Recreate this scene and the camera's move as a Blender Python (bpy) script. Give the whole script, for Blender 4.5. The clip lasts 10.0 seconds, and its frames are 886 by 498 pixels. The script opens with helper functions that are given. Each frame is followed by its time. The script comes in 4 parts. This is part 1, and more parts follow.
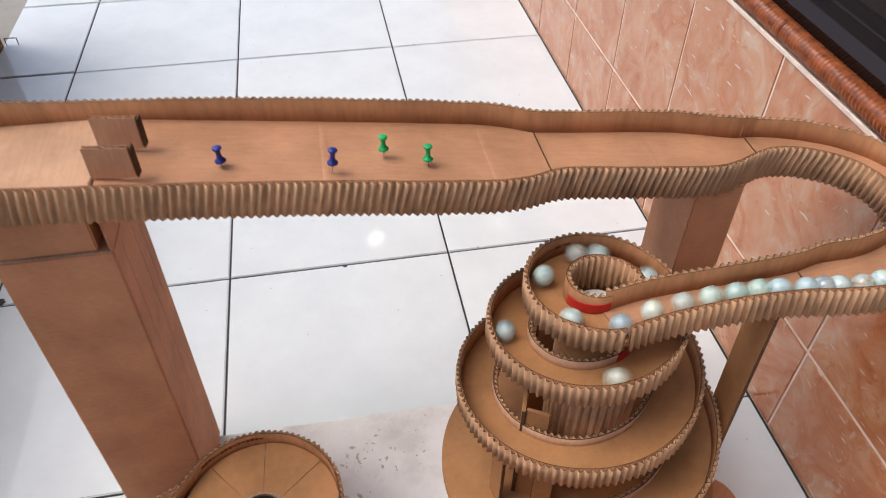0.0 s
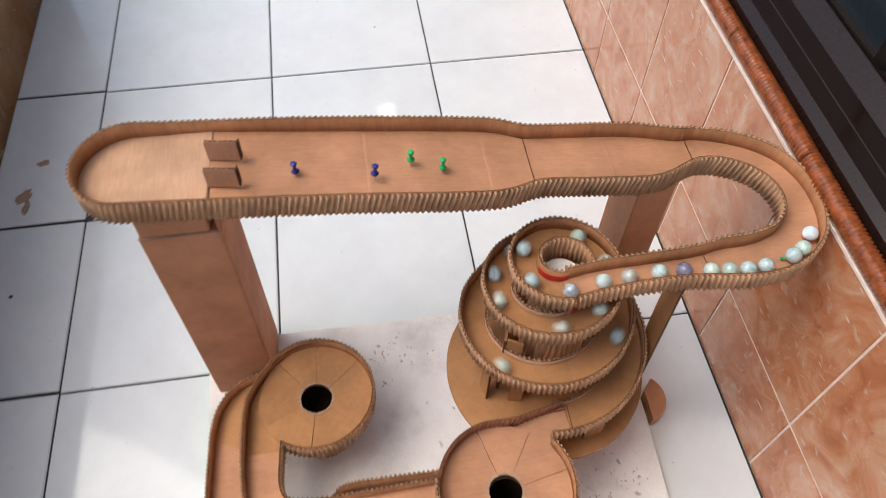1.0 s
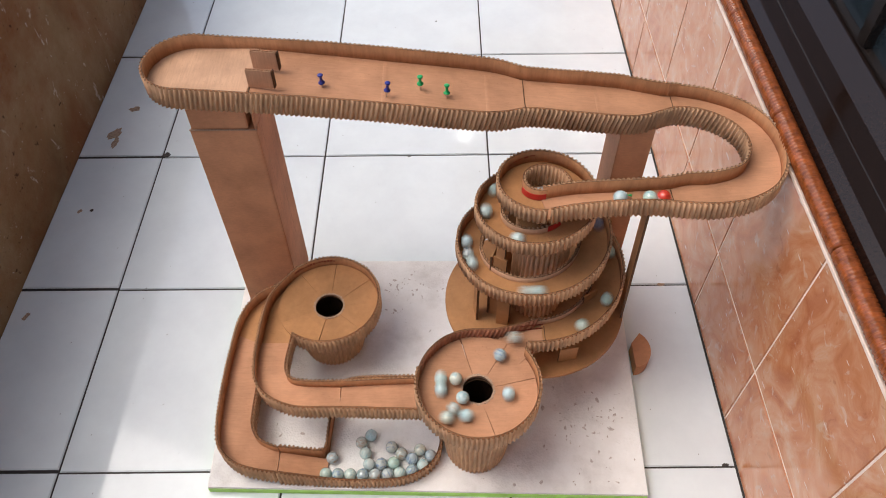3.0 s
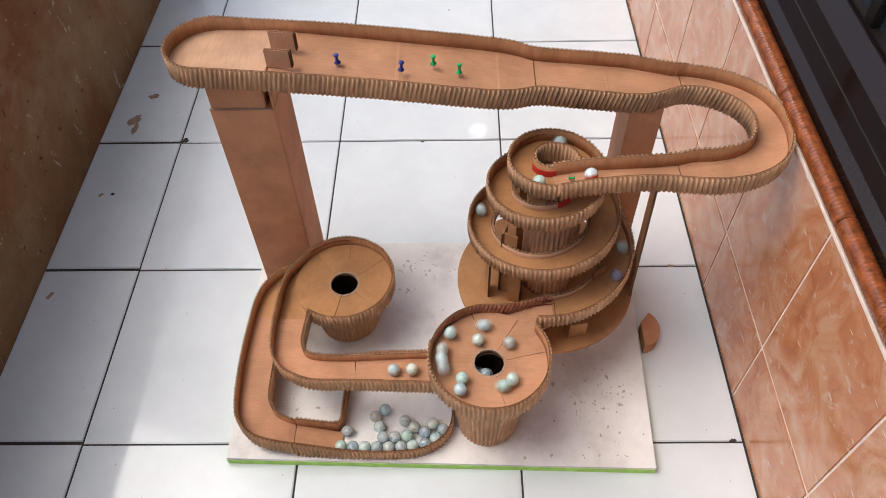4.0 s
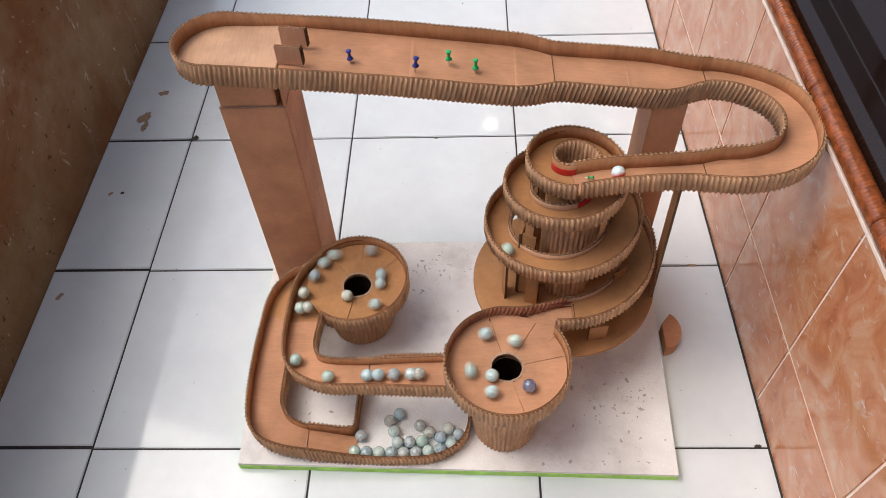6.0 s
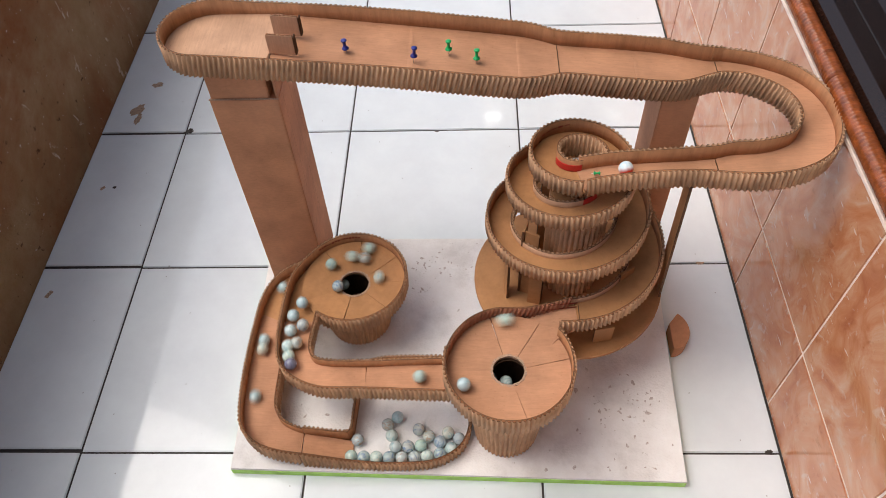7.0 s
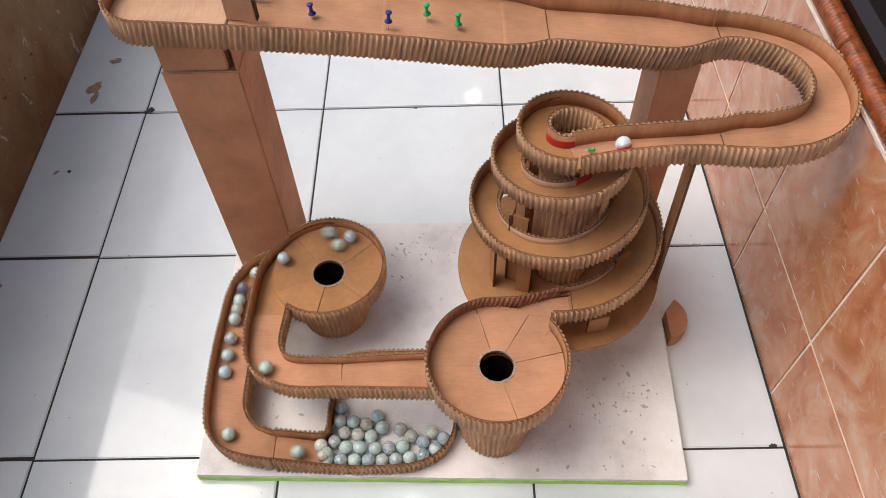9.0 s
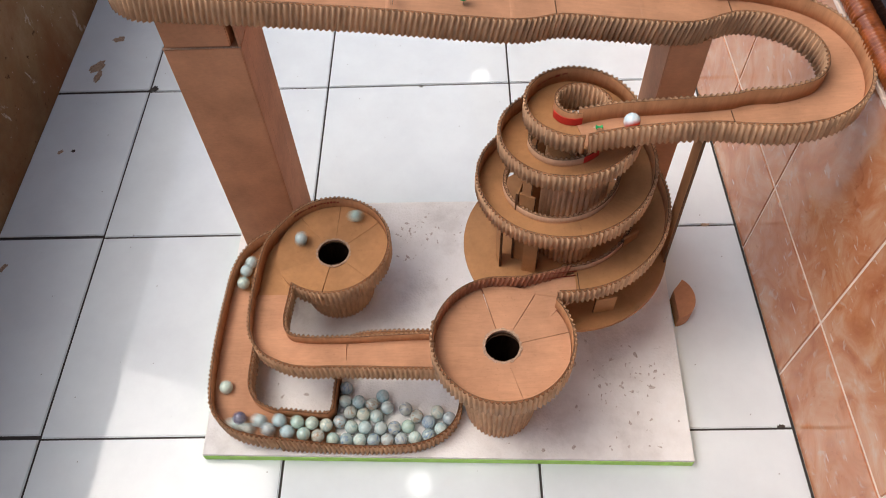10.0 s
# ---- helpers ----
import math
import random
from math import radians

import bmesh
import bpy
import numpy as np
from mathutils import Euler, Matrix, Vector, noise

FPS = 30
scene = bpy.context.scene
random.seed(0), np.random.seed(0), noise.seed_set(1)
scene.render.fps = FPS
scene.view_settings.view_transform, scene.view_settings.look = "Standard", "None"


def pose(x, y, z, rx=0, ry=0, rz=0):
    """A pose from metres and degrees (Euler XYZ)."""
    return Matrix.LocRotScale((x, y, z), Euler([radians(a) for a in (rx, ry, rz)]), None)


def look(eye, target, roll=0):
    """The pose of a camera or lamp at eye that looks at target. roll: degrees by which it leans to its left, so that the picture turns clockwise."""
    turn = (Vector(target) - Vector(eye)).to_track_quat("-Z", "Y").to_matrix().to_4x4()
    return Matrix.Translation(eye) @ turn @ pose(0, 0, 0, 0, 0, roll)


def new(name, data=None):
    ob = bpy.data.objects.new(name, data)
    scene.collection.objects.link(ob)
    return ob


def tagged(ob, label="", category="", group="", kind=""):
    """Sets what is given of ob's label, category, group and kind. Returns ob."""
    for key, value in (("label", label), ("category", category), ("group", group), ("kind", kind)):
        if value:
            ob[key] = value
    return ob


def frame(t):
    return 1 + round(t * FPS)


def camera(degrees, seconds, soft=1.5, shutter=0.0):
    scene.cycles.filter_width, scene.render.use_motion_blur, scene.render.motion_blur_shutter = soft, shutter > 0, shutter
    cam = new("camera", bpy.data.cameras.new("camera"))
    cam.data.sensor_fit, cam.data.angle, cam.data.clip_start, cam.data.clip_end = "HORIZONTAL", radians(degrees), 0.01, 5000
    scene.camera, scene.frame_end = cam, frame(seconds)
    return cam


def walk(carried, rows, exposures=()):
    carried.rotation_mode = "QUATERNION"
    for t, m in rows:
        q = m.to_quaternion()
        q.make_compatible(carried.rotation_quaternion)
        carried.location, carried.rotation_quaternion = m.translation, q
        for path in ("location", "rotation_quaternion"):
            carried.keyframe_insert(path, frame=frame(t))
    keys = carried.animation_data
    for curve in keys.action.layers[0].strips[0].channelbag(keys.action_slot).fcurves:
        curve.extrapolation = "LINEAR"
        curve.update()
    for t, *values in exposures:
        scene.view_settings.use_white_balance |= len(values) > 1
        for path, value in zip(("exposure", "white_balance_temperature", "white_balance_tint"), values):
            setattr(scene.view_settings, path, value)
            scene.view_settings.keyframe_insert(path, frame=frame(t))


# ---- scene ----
cam = camera(61.9, 10.0, soft=0.3, shutter=0.5)
PATH = [
    (0, (0.452, -0.138, 0.716), (0.724, 1.291, -0.657), 0.6),
    (0.5, (0.442, -0.13, 0.828), (0.684, 1.138, -0.7), 0.5),
    (1, (0.436, -0.194, 0.949), (0.644, 0.942, -0.684), 1.9),
    (1.5, (0.48, -0.268, 0.964), (0.595, 0.907, -0.65), 2.7),
    (2, (0.501, -0.328, 0.962), (0.546, 0.899, -0.617), 0.1),
    (2.5, (0.514, -0.361, 0.949), (0.534, 0.895, -0.607), -0.2),
    (4, (0.515, -0.423, 0.95), (0.481, 0.828, -0.61), -1.7),
    (4.5, (0.513, -0.419, 0.943), (0.473, 0.82, -0.627), -1.6),
    (5, (0.51, -0.412, 0.939), (0.468, 0.821, -0.635), -1.9),
    (5.5, (0.508, -0.406, 0.939), (0.454, 0.835, -0.628), -2.5),
    (7, (0.512, -0.373, 0.912), (0.439, 0.849, -0.67), -3.2),
    (7.5, (0.512, -0.346, 0.893), (0.48, 0.863, -0.7), -1.9),
    (8, (0.512, -0.325, 0.866), (0.49, 0.854, -0.749), -2.1),
    (8.5, (0.507, -0.323, 0.855), (0.492, 0.849, -0.766), -1.7),
    (9, (0.51, -0.325, 0.858), (0.487, 0.856, -0.756), -2.1),
    (9.5, (0.515, -0.326, 0.859), (0.481, 0.85, -0.758), -2.3),
    (10, (0.512, -0.322, 0.85), (0.468, 0.818, -0.793), -3.0),
]
walk(cam, [(t, look(eye, target, roll)) for t, eye, target, roll in PATH])


# ---- light ----
world = bpy.data.worlds.new("sky")
scene.world = world
world.use_nodes = True
wn = world.node_tree.nodes
sky = wn.new("ShaderNodeTexSky")
sky.sky_type, sky.sun_disc = "NISHITA", False
sky.sun_elevation, sky.sun_rotation = radians(63), radians(-82)
sky.air_density, sky.dust_density, sky.ozone_density = 1.0, 4.0, 1.0
wn["Background"].inputs["Strength"].default_value = 0.21
world.node_tree.links.new(sky.outputs["Color"], wn["Background"].inputs["Color"])
sun = new("sun", bpy.data.lights.new("sun", "SUN"))
sun.data.energy, sun.data.angle, sun.data.color = 1.30, radians(40), (1.0, 0.945, 0.87)
sun.matrix_world = look((-0.45, 0.06, 0.89), (0, 0, 0))
scene.view_settings.exposure = -0.02


# ---- materials ----
def material(name, base, rough=0.6, metal=0.0, spec=0.5):
    m = bpy.data.materials.new(name)
    m.use_nodes = True
    b = m.node_tree.nodes["Principled BSDF"]
    b.inputs["Base Color"].default_value = (*base, 1)
    b.inputs["Roughness"].default_value = rough
    b.inputs["Metallic"].default_value = metal
    b.inputs["Specular IOR Level"].default_value = spec
    return m, m.node_tree.nodes, m.node_tree.links, b


def coords(n, l, scale=(1, 1, 1), kind="Object"):
    c, mp = n.new("ShaderNodeTexCoord"), n.new("ShaderNodeMapping")
    mp.inputs["Scale"].default_value = scale
    l.new(c.outputs[kind], mp.inputs["Vector"])
    return mp.outputs["Vector"]


def grain(n, l, vec, scale, detail=4, rough=0.6, distort=0.0):
    t = n.new("ShaderNodeTexNoise")
    t.inputs["Scale"].default_value, t.inputs["Detail"].default_value = scale, detail
    t.inputs["Roughness"].default_value, t.inputs["Distortion"].default_value = rough, distort
    l.new(vec, t.inputs["Vector"])
    return t.outputs["Fac"]


def ramp(n, l, fac, stops):
    r = n.new("ShaderNodeValToRGB")
    while len(r.color_ramp.elements) < len(stops):
        r.color_ramp.elements.new(0.5)
    for e, (p, c) in zip(r.color_ramp.elements, stops):
        e.position, e.color = p, (*c, 1)
    l.new(fac, r.inputs["Fac"])
    return r.outputs["Color"]


def mix(n, l, fac, a, b, how="MIX"):
    m = n.new("ShaderNodeMix")
    m.data_type, m.blend_type = "RGBA", how
    for sock, v in ((m.inputs[0], fac), (m.inputs[6], a), (m.inputs[7], b)):
        if isinstance(v, (int, float)):
            sock.default_value = v
        elif isinstance(v, tuple):
            sock.default_value = (*v, 1)
        else:
            l.new(v, sock)
    return m.outputs[2]


def bump(n, l, b, height, strength=0.2, distance=0.001):
    k = n.new("ShaderNodeBump")
    k.inputs["Strength"].default_value, k.inputs["Distance"].default_value = strength, distance
    l.new(height, k.inputs["Height"])
    l.new(k.outputs["Normal"], b.inputs["Normal"])


def cardboard(name, base, lines=(400, 12, 12), tone=0.16, ribs=0.25):
    """Kraft paper: long fibres, faint stripes of the flutes beneath, stains, a slight shift from piece to piece."""
    m, n, l, b = material(name, base, 0.72, spec=0.25)
    dark = tuple(c * (1 - tone * 1.5) for c in base)
    light = tuple(min(1, c * (1 + tone)) for c in base)
    v = coords(n, l)
    fibre = grain(n, l, coords(n, l, lines), 1.0, 5, 0.65)
    blot = grain(n, l, v, 16, 5, 0.6)
    col = mix(n, l, ramp(n, l, fibre, ((0.3, (0, 0, 0)), (0.75, (1, 1, 1)))), dark, light)
    worn = ramp(n, l, blot, ((0.35, (0.80, 0.78, 0.76)), (0.62, (1.06, 1.05, 1.04))))
    col = mix(n, l, 1.0, col, worn, "MULTIPLY")
    specks = ramp(n, l, grain(n, l, v, 420, 2, 0.5), ((0.26, (0.72, 0.68, 0.64)), (0.34, (1, 1, 1))))
    col = mix(n, l, 0.6, col, specks, "MULTIPLY")
    info = n.new("ShaderNodeObjectInfo")
    piece = ramp(n, l, info.outputs["Random"], ((0, (0.93, 0.93, 0.93)), (1, (1.05, 1.04, 1.03))))
    col = mix(n, l, 1.0, col, piece, "MULTIPLY")
    l.new(col, b.inputs["Base Color"])
    bump(n, l, b, fibre, ribs, 0.0006)
    return m


KRAFT = cardboard("kraft_deck", (0.54, 0.283, 0.162), (60, 420, 60), 0.07, 0.12)
KRAFT_Y = cardboard("kraft_ring", (0.46, 0.236, 0.103), (120, 120, 120), 0.06, 0.12)
KRAFT_BOX = cardboard("kraft_box", (0.57, 0.282, 0.152), (160, 160, 420), 0.06, 0.1)
KRAFT_PAD = cardboard("kraft_pale", (0.58, 0.355, 0.225), (460, 40, 40), 0.08, 0.25)
LINER = cardboard("kraft_liner", (0.45, 0.212, 0.100), (160, 160, 18), 0.14)
FLUTE = cardboard("kraft_flute", (0.58, 0.355, 0.208), (150, 150, 25), 0.22)
FLUTE_CUP = cardboard("kraft_flute_warm", (0.58, 0.355, 0.208), (150, 150, 25), 0.2)
FRAYED = cardboard("frayed_edge", (0.50, 0.34, 0.24), (700, 700, 700), 0.35, 0.6)
KRAFT_RED = cardboard("kraft_reddish", (0.42, 0.17, 0.095), (150, 150, 25), 0.25)
# Kraft lining coloured near-black to stand in for the shade inside the holes.
HOLE_SHADE = cardboard("hole_shade_lining", (0.085, 0.045, 0.025), (300, 300, 40), 0.3)
EDGE = cardboard("cut_edge", (0.15, 0.080, 0.042), (500, 500, 500), 0.5)


def tile_white():
    m, n, l, b = material("white_glazed_tile", (0.74, 0.79, 0.82), 0.06, spec=0.65)
    v = coords(n, l, kind="Object")
    info = n.new("ShaderNodeObjectInfo")
    dirt = ramp(n, l, grain(n, l, v, 9, 6, 0.65), ((0.30, (0.90, 0.90, 0.91)), (0.62, (1, 1, 1))))
    col = mix(n, l, 1.0, (0.715, 0.772, 0.800), dirt, "MULTIPLY")
    specks = ramp(n, l, grain(n, l, v, 70, 2, 0.5), ((0.245, (0.25, 0.22, 0.19)), (0.265, (1, 1, 1))))
    col = mix(n, l, 0.8, col, specks, "MULTIPLY")
    each = ramp(n, l, info.outputs["Random"], ((0, (0.96, 0.97, 0.98)), (1, (1, 1, 1))))
    l.new(mix(n, l, 1.0, col, each, "MULTIPLY"), b.inputs["Base Color"])
    l.new(ramp(n, l, grain(n, l, v, 30, 4), ((0.3, (0.03, 0.03, 0.03)), (0.8, (0.11, 0.11, 0.11)))), b.inputs["Roughness"])
    bump(n, l, b, grain(n, l, v, 22, 2), 0.06, 0.001)
    return m


def tile_salmon():
    m, n, l, b = material("salmon_marbled_tile", (0.62, 0.30, 0.19), 0.09, spec=0.55)
    info = n.new("ShaderNodeObjectInfo")
    mp = n.new("ShaderNodeVectorMath")
    mp.operation = "MULTIPLY_ADD"
    l.new(info.outputs["Random"], mp.inputs[0])
    mp.inputs[1].default_value = (7, 11, 5)
    l.new(coords(n, l, (1, 1, 0.55)), mp.inputs[2])
    v = mp.outputs[0]
    cloud = grain(n, l, v, 14, 8, 0.62, 1.6)
    col = ramp(n, l, cloud, ((0.26, (0.38, 0.122, 0.048)), (0.44, (0.50, 0.200, 0.092)), (0.58, (0.56, 0.288, 0.160)), (0.76, (0.60, 0.430, 0.320))))
    vein = ramp(n, l, grain(n, l, v, 30, 3, 0.5, 2.5), ((0.62, (0, 0, 0)), (0.70, (1, 1, 1))))
    soft_vein = n.new("ShaderNodeMath")
    soft_vein.operation = "MULTIPLY"
    l.new(vein, soft_vein.inputs[0])
    soft_vein.inputs[1].default_value = 0.55
    col = mix(n, l, soft_vein.outputs[0], col, (0.58, 0.44, 0.34))
    for turn, dense in ((0.5, 0.745), (-0.8, 0.765)):
        sm = n.new("ShaderNodeMapping")
        sm.inputs["Rotation"].default_value, sm.inputs["Scale"].default_value = (0, 0, turn), (34, 190, 1)
        l.new(v, sm.inputs["Vector"])
        scratch = ramp(n, l, grain(n, l, sm.outputs["Vector"], 1.0, 1, 0.4), ((dense, (0, 0, 0)), (dense + 0.02, (1, 1, 1))))
        col = mix(n, l, scratch, col, (0.66, 0.52, 0.42))
    dark = ramp(n, l, grain(n, l, v, 48, 4, 0.6, 1.5), ((0.30, (0.62, 0.50, 0.45)), (0.38, (1, 1, 1))))
    l.new(mix(n, l, 0.5, col, dark, "MULTIPLY"), b.inputs["Base Color"])
    bump(n, l, b, grain(n, l, v, 60, 3), 0.12, 0.001)
    return m


def plaster_old():
    m, n, l, b = material("stained_old_plaster", (0.30, 0.20, 0.12), 0.85, spec=0.2)
    v = coords(n, l)
    c = ramp(n, l, grain(n, l, v, 4, 8, 0.66), ((0.30, (0.150, 0.090, 0.045)), (0.5, (0.25, 0.165, 0.088)), (0.70, (0.34, 0.255, 0.165))))
    rust = ramp(n, l, grain(n, l, v, 3.2, 7, 0.68, 0.6), ((0.44, (0, 0, 0)), (0.66, (1, 1, 1))))
    c = mix(n, l, rust, c, (0.21, 0.085, 0.034))
    chips = ramp(n, l, grain(n, l, coords(n, l, (1, 1, 0.6)), 26, 6, 0.72, 0.8), ((0.625, (0, 0, 0)), (0.66, (1, 1, 1))))
    c = mix(n, l, chips, c, (0.44, 0.38, 0.31))
    flakes = ramp(n, l, grain(n, l, v, 8, 5, 0.62, 0.5), ((0.675, (0, 0, 0)), (0.70, (1, 1, 1))))
    c = mix(n, l, flakes, c, (0.50, 0.43, 0.34))
    specks = ramp(n, l, grain(n, l, v, 130, 2, 0.5), ((0.735, (0, 0, 0)), (0.76, (1, 1, 1))))
    c = mix(n, l, specks, c, (0.5, 0.46, 0.42))
    pits = ramp(n, l, grain(n, l, v, 80, 3, 0.6), ((0.28, (0.2, 0.16, 0.14)), (0.34, (1, 1, 1))))
    l.new(mix(n, l, 0.8, c, pits, "MULTIPLY"), b.inputs["Base Color"])
    bump(n, l, b, grain(n, l, v, 60, 8, 0.7), 0.6, 0.004)
    return m


def foam_white():
    m, n, l, b = material("scuffed_polystyrene", (0.78, 0.76, 0.74), 0.8, spec=0.25)
    v = coords(n, l)
    cells = n.new("ShaderNodeTexVoronoi")
    cells.inputs["Scale"].default_value = 380
    l.new(v, cells.inputs["Vector"])
    c = ramp(n, l, grain(n, l, v, 11, 7, 0.68), ((0.28, (0.60, 0.58, 0.56)), (0.48, (0.79, 0.78, 0.765)), (0.66, (0.86, 0.86, 0.855))))
    scuff = ramp(n, l, grain(n, l, v, 55, 6, 0.75, 0.5), ((0.28, (0.42, 0.37, 0.33)), (0.36, (1, 1, 1))))
    l.new(mix(n, l, 0.75, c, scuff, "MULTIPLY"), b.inputs["Base Color"])
    bump(n, l, b, cells.outputs["Distance"], 0.35, 0.0012)
    return m


def plain(name, base, rough=0.5, metal=0.0, scale=60, tone=0.12, spec=0.5):
    m, n, l, b = material(name, base, rough, metal, spec)
    v = coords(n, l)
    f = grain(n, l, v, scale, 5, 0.6)
    l.new(ramp(n, l, f, ((0.3, tuple(c * (1 - tone) for c in base)), (0.7, tuple(min(1, c * (1 + tone)) for c in base)))), b.inputs["Base Color"])
    bump(n, l, b, f, 0.08, 0.001)
    return m


TILE, SALMON, PLASTER, FOAM = tile_white(), tile_salmon(), plaster_old(), foam_white()
GROUT = plain("dark_floor_grout", (0.035, 0.030, 0.028), 0.9)
GROUT_W = plain("cream_wall_grout", (0.80, 0.66, 0.56), 0.85)
LIME = plain("lime_green_tape", (0.42, 0.78, 0.13), 0.5, tone=0.2)
RED = plain("red_paper_band", (0.55, 0.025, 0.02), 0.45)
RAILM = plain("glazed_brown_trim", (0.27, 0.070, 0.018), 0.11, scale=90, tone=0.45, spec=0.55)
GRANITE = plain("dark_glossy_sill", (0.016, 0.009, 0.0070), 0.08, scale=300, tone=0.15, spec=0.34)
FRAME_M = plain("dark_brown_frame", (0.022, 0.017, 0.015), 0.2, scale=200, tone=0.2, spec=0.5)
BLUE = plain("blue_plastic", (0.020, 0.030, 0.23), 0.28)
GREEN = plain("green_plastic", (0.010, 0.40, 0.115), 0.28)
STEEL = plain("pin_steel", (0.5, 0.5, 0.5), 0.3, 1.0)
INK = plain("dark_red_ink", (0.27, 0.040, 0.022), 0.7)
RENDER_W = plain("cream_house_wall", (0.62, 0.56, 0.48), 0.8, scale=8)
SOIL = plain("grey_cement_ground", (0.30, 0.29, 0.27), 0.9, scale=4, tone=0.25)
CEMENT = plain("dark_cement", (0.020, 0.019, 0.019), 0.35, scale=120, tone=0.4)
BEAM = plain("painted_beam", (0.6, 0.6, 0.58), 0.7)


def lamp_glow():
    m, n, l, b = material("lamp_glow", (0.9, 0.9, 0.9), 0.4)
    b.inputs["Emission Color"].default_value = (1, 0.98, 0.95, 1)
    b.inputs["Emission Strength"].default_value = 8
    return m


GLOW = lamp_glow()


def pane_glass():
    m, n, l, b = material("dark_window_glass", (0.02, 0.028, 0.034), 0.03, spec=0.6)
    return m


GLASS = pane_glass()


# ---- mesh helpers ----
def put(name, bm, mat, parent=None, label="", smooth=False):
    me = bpy.data.meshes.new(name)
    bmesh.ops.recalc_face_normals(bm, faces=bm.faces)
    if smooth:
        for f in bm.faces:
            f.smooth = True
    bm.to_mesh(me)
    bm.free()
    for mm in mat if isinstance(mat, (list, tuple)) else (mat,):
        me.materials.append(mm)
    ob = new(name, me)
    ob.parent = parent
    if label:
        ob["label"] = label
    return ob


def part(name, bm, mat, parent, label="", smooth=False):
    return put(name, bm, mat, parent, label, smooth)


def thing(name, label, category, group="", kind=""):
    return tagged(new(name), label, category, group, kind)


def box(bm, lo, hi, bevel=0.0):
    x0, y0, z0 = lo
    x1, y1, z1 = hi
    v = [bm.verts.new(p) for p in ((x0, y0, z0), (x1, y0, z0), (x1, y1, z0), (x0, y1, z0), (x0, y0, z1), (x1, y0, z1), (x1, y1, z1), (x0, y1, z1))]
    fs = [bm.faces.new([v[i] for i in q]) for q in ((0, 3, 2, 1), (4, 5, 6, 7), (0, 1, 5, 4), (1, 2, 6, 5), (2, 3, 7, 6), (3, 0, 4, 7))]
    if bevel:
        es = list({e for f in fs for e in f.edges})
        bmesh.ops.bevel(bm, geom=es, offset=bevel, segments=2, affect="EDGES")


def boxed(lo, hi, bevel=0.0):
    bm = bmesh.new()
    box(bm, lo, hi, bevel)
    return bm


def lathe(prof, n=48, cx=0.0, cy=0.0, k=1.0):
    """Turn a profile of (r, z) round a vertical axis."""
    prof = [(r * k, z * k) for r, z in prof]
    bm = bmesh.new()
    rows = [[bm.verts.new((cx + r * math.cos(6.28318531 * i / n), cy + r * math.sin(6.28318531 * i / n), z)) for i in range(n)] for r, z in prof]
    for a, b in zip(rows, rows[1:]):
        for k in range(n):
            bm.faces.new((a[k], a[(k + 1) % n], b[(k + 1) % n], b[k]))
    return bm


def resample(pts, step):
    """Points at even steps along a polyline of 3D points."""
    p = np.array(pts, float)
    d = np.concatenate([[0], np.cumsum(np.linalg.norm(np.diff(p[:, :3], axis=0), axis=1))])
    n = max(2, int(round(d[-1] / step)) + 1)
    s = np.linspace(0, d[-1], n)
    return np.stack([np.interp(s, d, p[:, k]) for k in range(p.shape[1])], 1)


def rounded(pts, turns=2):
    """Corner cutting, ends kept, to round a polyline."""
    p = [np.array(q, float) for q in pts]
    for _ in range(turns):
        q = [p[0]]
        for a, b in zip(p, p[1:]):
            q += [a * 0.75 + b * 0.25, a * 0.25 + b * 0.75]
        p = q + [p[-1]]
    return np.array(p)


def arc(cx, cy, r, a0, a1, z0, z1, n=24):
    return [(cx + r * math.cos(radians(a0 + (a1 - a0) * k / n)), cy + r * math.sin(radians(a0 + (a1 - a0) * k / n)), z0 + (z1 - z0) * k / n) for k in range(n + 1)]


PITCH, DEPTH, BZ = 0.0055, 0.0027, 0.016


